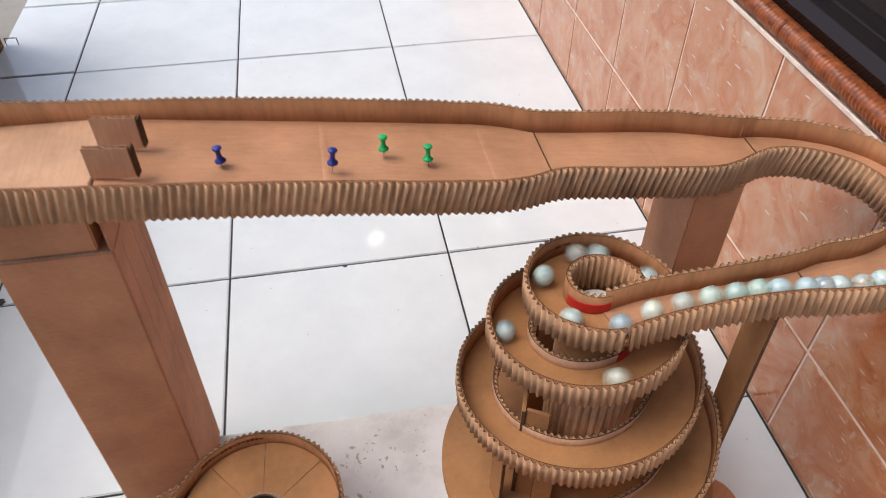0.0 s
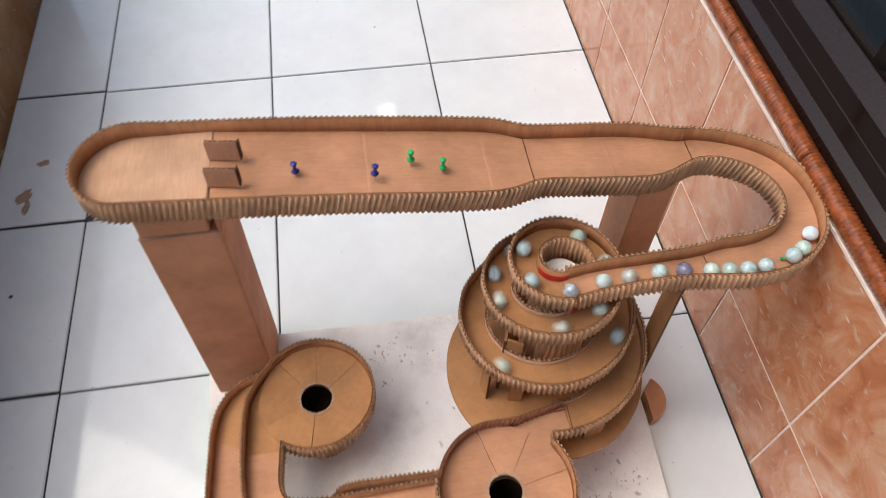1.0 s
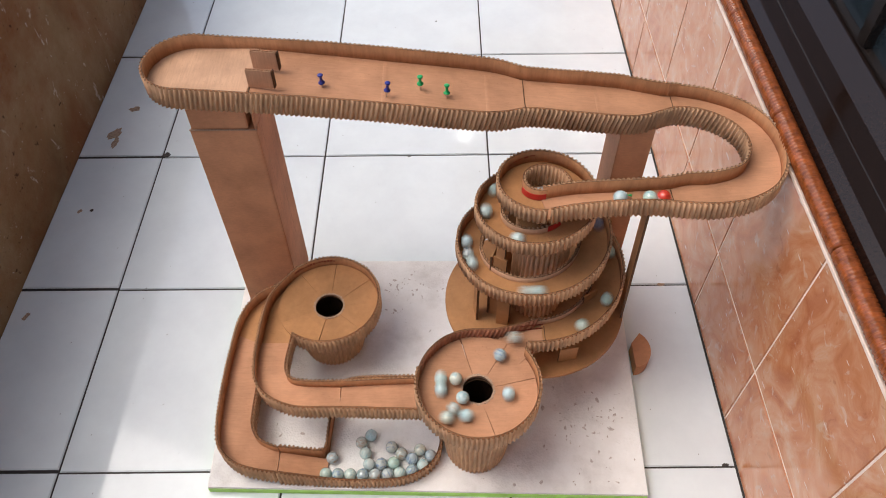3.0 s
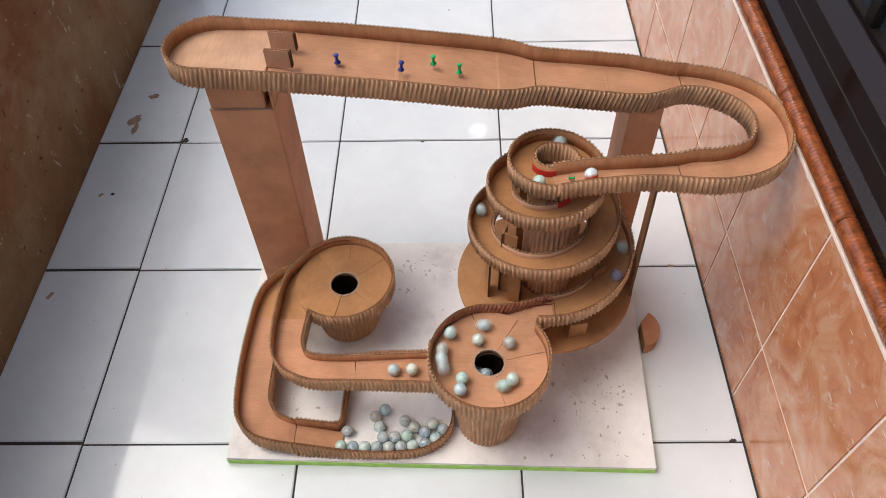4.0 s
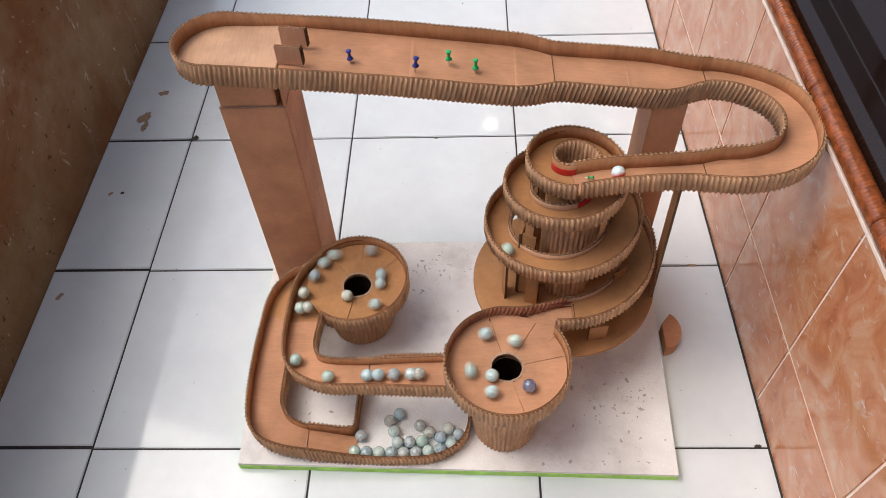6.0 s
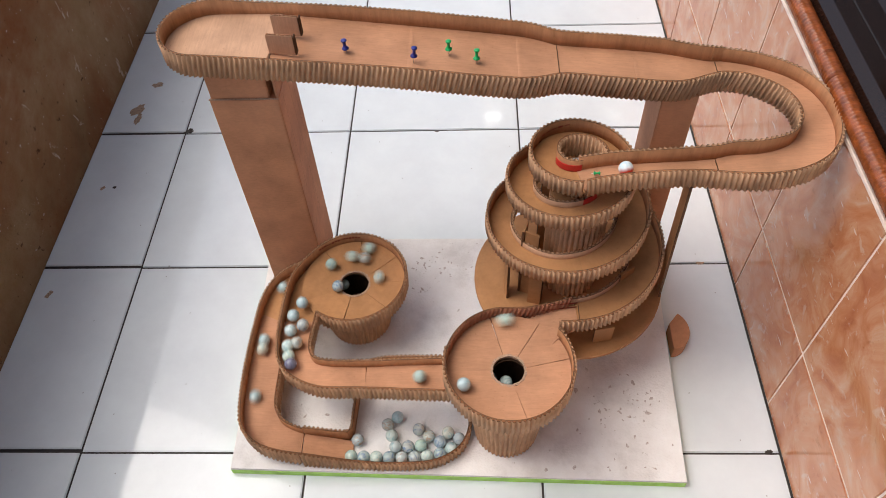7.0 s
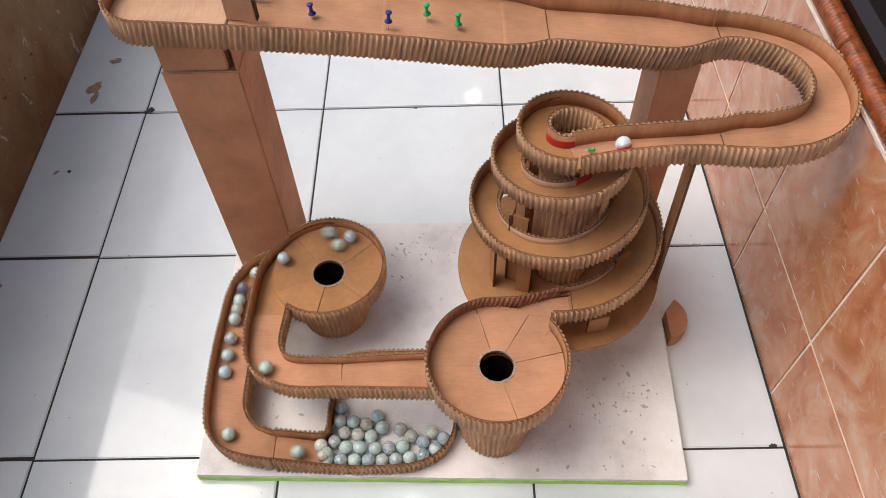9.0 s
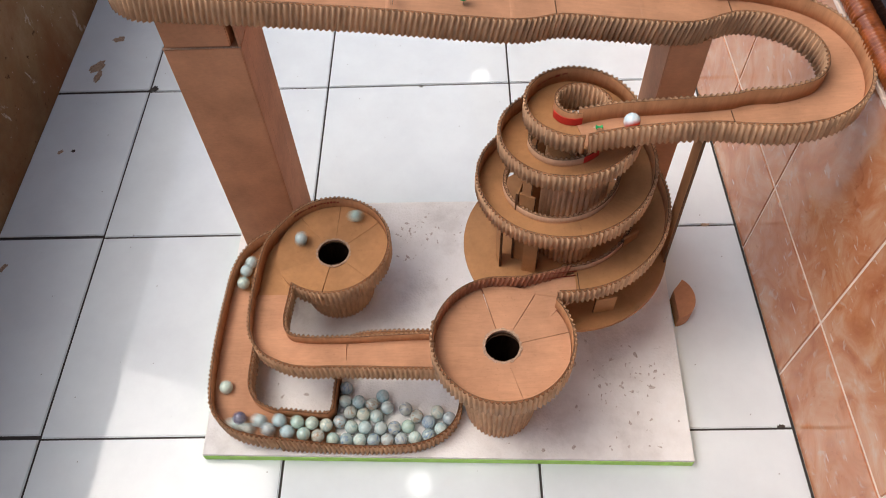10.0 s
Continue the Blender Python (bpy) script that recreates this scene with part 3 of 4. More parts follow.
# ---- spiral tower ----
CX, CY = 0.6325, 0.2006
PHI_R = (0, 0.5, 1, 1.5, 2, 2.5, 3.1)
R_OUT = (0.0478, 0.0557, 0.0659, 0.0842, 0.0889, 0.1055, 0.1223)
Z_TOP = (0.3475, 0.3348, 0.3135, 0.279, 0.2452, 0.2111, 0.1842)
PHI_I = (0, 0.25, 0.5, 0.75, 1, 1.25, 1.5, 1.75, 2, 2.25, 2.5, 2.75, 3.05)
R_IN = (0.016, 0.027, 0.0275, 0.032, 0.038, 0.049, 0.050, 0.054, 0.057, 0.073, 0.074, 0.078, 0.087)


def soft(x, xs, ys):
    """Knots met by a smooth curve."""
    return sum(w * float(np.interp(x + d, xs, ys)) for d, w in ((-0.16, 0.15), (-0.08, 0.22), (0, 0.26), (0.08, 0.22), (0.16, 0.15)))


def r_out(f):
    return soft(f, PHI_R, R_OUT)


def r_in(f):
    return soft(f, PHI_I, R_IN)


def helix_z(f):
    return soft(f, PHI_R, Z_TOP) - 0.018


def helix(f, r):
    a = -math.pi / 2 - 2 * math.pi * f
    return (CX + r * math.cos(a), CY + r * math.sin(a), helix_z(f))


tower = thing("spiral_tower", "round cardboard tower with a spiral marble ramp widening downwards", "marble tower")
for a, b in ((-0.018, 0.9848), (0.985, 1.9848), (1.985, 2.993)):
    fs = np.linspace(a, b, 90)
    deck("ramp_board", [helix(f, r_out(f)) for f in fs], [helix(f, r_in(f)) for f in fs], KRAFT_Y, tower)
wall("outer_wall", [helix(f, r_out(f)) for f in np.linspace(0.005, 3.022, 400)], 0.018, 0.003, 1, tower)
wall("inner_wall", [(*helix(f, r_in(f))[:2], 0.330 - 0.008 * f) for f in np.linspace(-0.006, 0.76, 140)], 0.014, 0.018, -1, tower)
wall("inner_wall", [helix(f, r_in(f)) for f in np.linspace(0.84, 3.02, 260)], 0.009, 0.006, -1, tower, None, KRAFT_PAD)
for f0, f1 in ((0.0, 0.24), (0.915, 0.985)):
    fs = np.linspace(f0, f1, 24)
    bm = bmesh.new()
    rows = []
    for f in fs:
        p, q = helix(f, r_in(f) + 0.0009), helix(f, r_in(f) + 0.0002)
        rows.append([bm.verts.new((p[0], p[1], p[2] + 0.001)), bm.verts.new((p[0], p[1], p[2] + 0.0095)), bm.verts.new((q[0], q[1], q[2] + 0.0095)), bm.verts.new((q[0], q[1], q[2] + 0.001))])
    for a, b in zip(rows, rows[1:]):
        for k in range(4):
            bm.faces.new((a[k], b[k], b[(k + 1) % 4], a[(k + 1) % 4]))
    put("paper_band", bm, RED, tower, "red paper band")
DZ = 0.122
slab("base_disc", [(0.638 + 0.1205 * math.cos(k / 72 * 6.283185), 0.190 + 0.1205 * math.sin(k / 72 * 6.283185)) for k in range(72)], DZ, 0.0045, KRAFT_Y, tower)


def fluted(name, cx, cy, r0, z0, r1, z1, n, amp, parent, mat, label=""):
    """A corrugated sleeve, flutes upright, round a vertical axis."""
    bm = bmesh.new()
    m = n * 8
    rows = []
    for r, z, off in ((r0, z0, 0), (r0 + (r1 - r0) * 0.5, z0 + (z1 - z0) * 0.5, 0), (r1, z1, 0), (r1, z1, -0.003), (r0, z0, -0.003)):
        rows.append([bm.verts.new((cx + (r + off + (amp * (0.5 + 0.5 * math.cos(2 * math.pi * k / 8)) ** 0.62 if off == 0 else 0)) * math.cos(2 * math.pi * k / m), cy + (r + off + (amp * (0.5 + 0.5 * math.cos(2 * math.pi * k / 8)) ** 0.62 if off == 0 else 0)) * math.sin(2 * math.pi * k / m), z)) for k in range(m)])
    for a, b in zip(rows, rows[1:] + rows[:1]):
        for k in range(m):
            bm.faces.new((a[k], a[(k + 1) % m], b[(k + 1) % m], b[k]))
    return put(name, bm, mat, parent, label)


fluted("column", 0.639, 0.194, 0.033, DZ + 0.0003, 0.033, 0.284, 34, 0.0026, tower, FLUTE)
put("column_cap", lathe([(0.0001, 0.2875), (0.0350, 0.2875), (0.0350, 0.2843), (0.0001, 0.2843)], 40, 0.639, 0.194), KRAFT_Y, tower)
fluted("column", 0.6345, 0.2015, 0.0205, 0.2878, 0.0205, 0.3025, 26, 0.0024, tower, FLUTE)
put("column_cap", lathe([(0.0001, 0.308), (0.0215, 0.308), (0.0215, 0.3028), (0.0001, 0.3028)], 32, 0.6345, 0.2015), FOAM, tower, "pale speckled foam plug")
for x, y, z1, w, d, turn in ((0.558, 0.166, 0.213, 0.003, 0.020, 8), (0.592, 0.150, 0.195, 0.016, 0.003, -14), (0.602, 0.160, 0.195, 0.003, 0.018, -10), (0.672, 0.094, 0.151, 0.024, 0.003, 10), (0.585, 0.165, 0.243, 0.018, 0.003, -28), (0.577, 0.176, 0.243, 0.003, 0.018, -20),
                             (0.700, 0.150, 0.190, 0.022, 0.003, 35), (0.706, 0.225, 0.205, 0.003, 0.022, 0), (0.560, 0.235, 0.200, 0.003, 0.02, 20), (0.64, 0.285, 0.19, 0.02, 0.003, 0), (0.612, 0.230, 0.311, 0.030, 0.003, 22), (0.652, 0.235, 0.311, 0.034, 0.003, -10)):
    leg("post", x, y, DZ + 0.0003, z1, w, d, turn, KRAFT_Y, tower)
for a in (20, 140, 260):
    leg("foot", 0.638 + 0.07 * math.cos(radians(a)), 0.19 + 0.07 * math.sin(radians(a)), BZ + 0.0003, DZ - 0.0047, 0.03, 0.003, a + 90, KRAFT_BOX, tower)
# an upright strip on the disc that props the lane beside the tower
bm = bmesh.new()
ends = []
for near_end, far_end, z in (((0.7515, 0.157), (0.7568, 0.191), DZ + 0.0003), ((0.7435, 0.153), (0.7510, 0.190), 0.3345)):
    ends.append([bm.verts.new((x + a, y, z)) for (x, y), a in ((near_end, -0.0015), (near_end, 0.0015), (far_end, 0.0015), (far_end, -0.0015))])
for k in range(4):
    f = bm.faces.new((ends[0][k], ends[0][(k + 1) % 4], ends[1][(k + 1) % 4], ends[1][k]))
    f.material_index = k % 2 == 0
bm.faces.new(ends[0]), bm.faces.new(ends[1][::-1])
strap = put("cardboard_strap", bm, (KRAFT_Y, EDGE))
tagged(strap, "thin upright cardboard strip with dark cut edge propping the lane", "cardboard strip")
tab = slab("cardboard_offcut", [(0.7875 + 0.027 * math.cos(radians(a)), 0.169 + 0.031 * math.sin(radians(a))) for a in range(-88, 61, 8)] + [(0.7885, 0.178)], 0.024, 0.0235, KRAFT_BOX, None)
tagged(tab, "rounded brown cardboard offcut beside the foam board", "cardboard offcut")


def wall_print(name, pts, z0, z1, parent, n):
    """Unreadable print on a curved wall: short bars."""
    rn = random.Random(n)
    for k in range(n):
        (x0, y0), (x1, y1) = pts(k / n), pts((k + 0.72) / n)
        h0, h1 = z0 + (z1 - z0) * rn.uniform(0, 0.35), z1 - (z1 - z0) * rn.uniform(0, 0.35)
        bm = bmesh.new()
        v = [bm.verts.new(p) for p in ((x0, y0, h0), (x1, y1, h0), (x1, y1, h1), (x0, y0, h1))]
        bm.faces.new(v)
        bmesh.ops.solidify(bm, geom=list(bm.faces), thickness=0.0003)
        put(name, bm, INK, parent, "dark red printed bar")


# ---- funnels ----
def funnel(name, label, cx, cy, r, z_edge, z_hole, r_hole, cuts, body):
    """A shallow cone cut into wedges at the angles given, each cut with its width in degrees, over a corrugated cup."""
    g = thing(name, label, "funnel", "marble funnels")
    bx, by, r0, r1 = body
    for k, (c0, w0) in enumerate(cuts):
        c1, w1 = cuts[(k + 1) % len(cuts)]
        bm = bmesh.new()
        a0, a1 = radians(c0 + w0), radians(c1 + (360 if c1 <= c0 else 0) - w1)
        n = max(6, int((a1 - a0) / 0.09))
        rows = []
        for i in range(n + 1):
            a = a0 + (a1 - a0) * i / n
            c, s_ = math.cos(a), math.sin(a)
            lift = 0.0005 * math.sin(k * 2.1)
            rows.append([bm.verts.new((cx + rr * c, cy + rr * s_, z)) for rr, z in ((r_hole, z_hole + lift), (r, z_edge + lift), (r, z_edge - 0.003), (r_hole, z_hole - 0.004))])
        for p, q in zip(rows, rows[1:]):
            for m in range(4):
                bm.faces.new((p[m], q[m], q[(m + 1) % 4], p[(m + 1) % 4]))
        bm.faces.new(rows[0])
        bm.faces.new(rows[-1][::-1])
        put("floor_wedge", bm, KRAFT_Y if cx < 0.45 else KRAFT, g)
    pipe = put("hole_pipe", lathe([(r_hole + 0.0008, z_hole - 0.0045), (r0 - 0.006, z_hole - 0.012), (r0 - 0.006, 0.030), (0.0002, 0.030), (0.0002, 0.028), (r0 - 0.004, 0.028), (r0 - 0.004, z_hole - 0.010), (r_hole + 0.003, z_hole - 0.0045)], 40, bx + (cx - bx) * 0.5, by + (cy - by) * 0.5), HOLE_SHADE, g, "hollow under the hole, coloured dark in place of shade")
    rn = random.Random(int(cx * 1000))
    bm = bmesh.new()
    rows = []
    for k in range(72):
        a = 2 * math.pi * k / 72
        ra, rb = r_hole - rn.uniform(0, 0.0009), r_hole + rn.uniform(0.0010, 0.0030)
        za = z_hole + rn.uniform(0.0002, 0.0012)
        rows.append([bm.verts.new((cx + q * math.cos(a), cy + q * math.sin(a), z)) for q, z in ((ra, z_hole - 0.0022), (ra, za), (rb, z_hole + 0.0006 + (rb - r_hole) * 0.09), (rb, z_hole - 0.0010))])
    for p, q in zip(rows, rows[1:] + rows[:1]):
        for m in range(4):
            bm.faces.new((p[m], q[m], q[(m + 1) % 4], p[(m + 1) % 4]))
    put("frayed_rim", bm, FRAYED, pipe, "pale frayed paper edge of the hole")
    fluted("body", bx, by, r0, BZ + 0.0003, r1, z_edge - 0.006, 46, 0.0026, g, FLUTE_CUP)
    return g


RX, RY, RZ = 0.555, 0.035, 0.160
funnel_r = funnel("marble_funnel", "large cardboard marble funnel with a centre hole on a corrugated cup", RX, RY, 0.071, RZ, 0.155, 0.0185, ((10, 0.3), (57, 0.35), (106, 0.45), (182, 0.12), (226, 0.15), (286, 0.3)), (0.556, 0.027, 0.0375, 0.050))
link = [helix(3.0, r_in(3.0)), (0.610, 0.1125, 0.164), (0.580, 0.1075, 0.161)]
wall("rim_wall", link + arc(RX, RY, 0.0735, 96, 166, RZ, RZ, 20), 0.016, 0.012, 1, funnel_r, KRAFT_RED, LINER, depth=0.0022, lean=0.007)
wall("rim_wall", arc(RX, RY, 0.0715, 164, 396, RZ, RZ, 60) + [(0.6150, 0.0810, 0.1605), (0.6150, 0.0858, 0.161)], 0.018, 0.012, -1, funnel_r, FLUTE_CUP)
slab("inlet_board", [(0.640, 0.0835), (0.640, 0.114), (0.610, 0.1125), (0.580, 0.1075), (0.560, 0.099), (0.600, 0.060), (0.617, 0.076)], lambda x, y: 0.1568 + max(0, x - 0.600) * 0.335, 0.003, KRAFT, funnel_r)
LX, LY, LZ = 0.356, 0.197, 0.104
funnel_l = funnel("marble_funnel", "smaller cardboard marble funnel with a centre hole on a corrugated cup", LX, LY, 0.0685, LZ, 0.099, 0.0195, ((1, 0.12), (37, 0.15), (86, 0.4), (131, 0.3), (206, 0.2), (262, 0.45), (318, 0.1)), (0.355, 0.193, 0.0405, 0.052))

wall_print("print_bar", lambda f: (LX + 0.0682 * math.cos(radians(138 - 52 * f)), LY + 0.0682 * math.sin(radians(138 - 52 * f))), LZ + 0.007, LZ + 0.012, funnel_l, 15)
wall_print("print_bar", lambda f: helix(0.37 + 0.12 * f, r_out(0.37 + 0.12 * f) - 0.0008)[:2], helix_z(0.43) + 0.0085, helix_z(0.43) + 0.0115, tower, 5)
for a, b in (((0.588, 0.1090, 0.1675), (0.638, 0.1118, 0.1722)), ((0.606, 0.1105, 0.1775), (0.638, 0.1125, 0.1800))):
    d = Vector((0, -0.0019, 0))
    bm = bmesh.new()
    bm.faces.new([bm.verts.new(Vector(p) + d + Vector((0, 0, h))) for p, h in ((a, -0.0004), (b, -0.0014), (b, 0.0014), (a, 0.0004))])
    bmesh.ops.solidify(bm, geom=list(bm.faces), thickness=0.0003)
    put("print_bar", bm, INK, funnel_r, "dark red printed stripe")
seam_bm = boxed((0.6392, 0.0850, 0.1690), (0.6402, 0.1135, 0.17185))
put("seam", seam_bm, EDGE, funnel_r, "dark cut joint where the ramp ends")

# ---- middle channel ----
channel = thing("marble_channel", "raised cardboard marble channel bending between the two funnels", "marble channel", "marble channels")
zc = lambda x, y: 0.1035 + 0.011 * max(0, min(1, ((0.18 - y) + (x - 0.28)) / 0.35))
mid_out = [(0.297, 0.234), (0.281, 0.212), (0.273, 0.190), (0.2705, 0.134), (0.272, 0.089), (0.277, 0.070), (0.289, 0.052), (0.309, 0.039), (0.336, 0.030), (0.385, 0.030), (0.447, 0.026), (0.500, 0.024)]
mid_in = [(0.3135, 0.1415), (0.3105, 0.111), (0.3095, 0.088), (0.316, 0.072), (0.332, 0.066), (0.383, 0.064), (0.44, 0.066), (0.500, 0.066)]
mo3 = [(x, y, zc(x, y)) for x, y in mid_out]
mi3 = [(x, y, zc(x, y)) for x, y in mid_in]
wall("outer_wall", arc(LX, LY, 0.069, 234, 506, LZ, LZ, 70) + [tuple(p) for p in rounded(mo3, 2)], 0.0155, 0.011, -1, channel, FLUTE_CUP)
wall("inner_wall", [tuple(p) for p in rounded(mi3, 2)], 0.014, 0.010, 1, channel, FLUTE_CUP)
cut = lambda pts, keep: [(x, y, zc(x, y) - 0.0004) for x, y in pts if keep(x, y)]
deck("channel_board", [(0.3845, 0.030, zc(0.3845, 0.03))] + cut(mid_out, lambda x, y: x > 0.39), [(0.3845, 0.064, zc(0.3845, 0.064))] + cut(mid_in, lambda x, y: x > 0.39), KRAFT, channel)
deck("channel_board", [tuple(p) for p in rounded(cut(mid_out, lambda x, y: y < 0.135 and x < 0.39), 2)], [(0.3118, 0.134, 0.1042)] + [tuple(p) for p in rounded(cut(mid_in, lambda x, y: y < 0.135 and x < 0.39), 2)], KRAFT, channel)
slab("mouth_board", [(0.271, 0.1355), (0.3118, 0.1355), (0.333, 0.146), (0.333, 0.243), (0.305, 0.243), (0.297, 0.234), (0.281, 0.212), (0.273, 0.190)], 0.0985, 0.003, KRAFT_Y, channel)
for x, y in ((0.288, 0.10),):
    leg("post", x, y, BZ + 0.0003, zc(x, y) - 0.004, 0.02, 0.003, 20, KRAFT_BOX, channel)

# ---- lower channel and tray ----
lower = thing("marble_channel", "low cardboard marble channel running down to the collecting tray", "marble channel", "marble channels")
low_out = [(0.300, 0.250), (0.262, 0.243), (0.238, 0.222), (0.226, 0.193), (0.222, 0.15), (0.219, 0.087), (0.222, 0.024), (0.231, 0.003), (0.250, -0.013), (0.279, -0.020), (0.300, -0.0215)]
low_in = [(0.300, 0.215), (0.280, 0.205), (0.268, 0.180), (0.264, 0.12), (0.262, 0.05), (0.263, 0.035), (0.272, 0.019), (0.292, 0.011), (0.300, 0.0105)]
dl = lambda pts, z0, z1: [(x, y, z0 + (z1 - z0) * k / (len(pts) - 1)) for k, (x, y) in enumerate(pts)]
lo3, li3 = dl(low_out, 0.066, 0.036), dl(low_in, 0.066, 0.036)
wall("outer_wall", [tuple(p) for p in rounded(lo3, 2)], 0.018, 0.013, -1, lower, FLUTE_CUP)
wall("inner_wall", [tuple(p) for p in rounded(li3, 2)], 0.014, 0.013, 1, lower, FLUTE_CUP)
deck("channel_board", [tuple(p) for p in rounded(lo3, 2)][:16], [tuple(p) for p in rounded(li3, 2)][:12], KRAFT_Y, lower, n=30)
deck("channel_board", [tuple(p) for p in rounded(lo3, 2)][15:], [tuple(p) for p in rounded(li3, 2)][11:], KRAFT, lower)
deck("exit_board", [(0.301, -0.0215, 0.0355), (0.362, -0.024, 0.0195)], [(0.301, 0.0105, 0.0355), (0.362, 0.0075, 0.0195)], KRAFT, lower, n=4)
wall("exit_wall", [(0.301, 0.0105, 0.036), (0.345, 0.0085, 0.028), (0.356, 0.009, 0.026), (0.362, 0.016, 0.025), (0.363, 0.040, 0.026), (0.3642, 0.0592, 0.029)], 0.017, None, 1, lower, FLUTE_CUP)
tray = [(0.301, -0.0215), (0.379, -0.0265), (0.431, -0.0275), (0.469, -0.024), (0.496, -0.008), (0.5075, 0.012), (0.509, 0.038)]
tray3 = [(x, y, max(0.018, 0.034 - (x - 0.301) * 0.22)) for x, y in tray]
wall("tray_wall", [tuple(p) for p in rounded(tray3, 2)], 0.020, None, -1, lower, FLUTE_CUP)
for x, y, z in ((0.242, 0.15, 0.045), (0.243, 0.03, 0.034), (0.28, -0.005, 0.031)):
    leg("post", x, y, BZ + 0.0003, z, 0.02, 0.003, 0, KRAFT_BOX, lower)

wall("tray_back_wall", [tuple(p) for p in rounded([(0.3645, 0.060, 0.030), (0.366, 0.088, 0.034), (0.374, 0.094, 0.046), (0.392, 0.090, 0.066), (0.42, 0.0865, 0.076), (0.492, 0.085, 0.078)], 2)], 0.020, 0.014, 1, lower, FLUTE_CUP)

# ---- floor and wall tiles ----
def tile_mesh(name, lo, hi, bevel, mat):
    me = bpy.data.meshes.new(name)
    bm = boxed(lo, hi)
    top = [e for e in bm.edges if sum(1 for v in e.verts if abs(v.co.z - hi[2]) < 1e-6) == 2]
    bmesh.ops.bevel(bm, geom=top, offset=bevel, segments=2, affect="EDGES")
    bmesh.ops.recalc_face_normals(bm, faces=bm.faces)
    bm.to_mesh(me)
    bm.free()
    me.materials.append(mat)
    return me


full = tile_mesh("floor_tile", (-0.1486, -0.1486, -0.008), (0.1486, 0.1486, 0), 0.0012, TILE)
side = tile_mesh("floor_tile_side", (-0.1486, -0.1486, -0.008), (0.1508, 0.1486, 0), 0.0012, TILE)
half = tile_mesh("floor_tile_cut", (-0.0768, -0.1468, -0.008), (0.0768, 0.1478, 0), 0.0012, TILE)
rnd = random.Random(4)
for j in range(-8, 10):
    for i in range(-1, 3):
        o = new("floor_tile", half if i < 0 else side if i == 2 else full)
        o.parent = floor
        o.location = (-0.0783 if i < 0 else 0.15 + 0.30 * i, 0.15 + 0.30 * j + (0.002 if i < 0 else 0), rnd.uniform(-0.0004, 0.0003))
        if 0 <= i < 2:
            o.rotation_euler = (0, 0, rnd.choice((0, 1, 2, 3)) * math.pi / 2)
def stain(x, y, r, mat, stretch=1.0, turn=0.0, seed=1):
    rn = random.Random(seed)
    pts = []
    for k in range(22):
        a = 2 * math.pi * k / 22
        q = r * (0.65 + 0.55 * rn.random())
        px, py = q * math.cos(a) * stretch, q * math.sin(a)
        pts.append((x + px * math.cos(turn) - py * math.sin(turn), y + px * math.sin(turn) + py * math.cos(turn)))
    slab("stain", pts, 0.0006, 0.0005, mat, floor, "dried dirt spot")


MUD = plain("dried_mud", (0.34, 0.24, 0.17), 0.9, scale=400, tone=0.5)
SOOT = plain("dark_dirt", (0.045, 0.038, 0.034), 0.9, scale=400, tone=0.4)
for k, (x, y, r, mat, st, tu) in enumerate(((0.006, 0.606, 0.0065, SOOT, 1.3, 0.6), (-0.105, 0.665, 0.010, MUD, 2.0, 1.2), (-0.085, 0.735, 0.007, MUD, 1.5, 0.3), (-0.098, 0.640, 0.006, MUD, 2.4, 1.5), (-0.092, 0.47, 0.0032, SOOT, 1.2, 0), (-0.112, 0.468, 0.0035, MUD, 1.6, 1),
                                            (0.888, 0.002, 0.0025, SOOT, 2.2, 0.2), (0.455, 0.596, 0.002, SOOT, 1.5, 0), (0.505, 1.02, 0.0018, SOOT, 1, 0), (0.86, 0.30, 0.003, MUD, 2.2, 0.1), (-0.13, 0.25, 0.004, MUD, 2, 1.1), (0.70, -0.17, 0.002, SOOT, 1, 0))):
    stain(x, y, r, mat, st, tu, k + 3)
strip = tile_mesh("wall_tile", (-0.0985, -0.0640, -0.008), (0.0985, 0.0640, 0), 0.001, SALMON)
big = tile_mesh("wall_tile", (-0.0985, -0.1140, -0.008), (0.0985, 0.1140, 0), 0.001, SALMON)
for j in range(-13, 15):
    y = 0.164 + 0.19 * j
    if not -2.3 < y < 2.95:
        continue
    for me, z in ((strip, 0.0640), (big, 0.2460)):
        o = new("wall_tile", me)
        o.parent = wall_right
        o.matrix_basis = Matrix(((0, 0, -1, 0.9035), (-1, 0, 0, y), (0, 1, 0, z), (0, 0, 0, 1))) @ Matrix.Diagonal((0.95, 1, 1, 1))


# ---- the marbles' way ----
def polyline(pts):
    p = np.array(pts, float)
    d = np.concatenate([[0], np.cumsum(np.linalg.norm(np.diff(p, axis=0), axis=1))])
    return p, d / d[-1], d[-1]


def along(line, f):
    p, d, _ = line
    return tuple(float(np.interp(f, d, p[:, k])) for k in range(3))


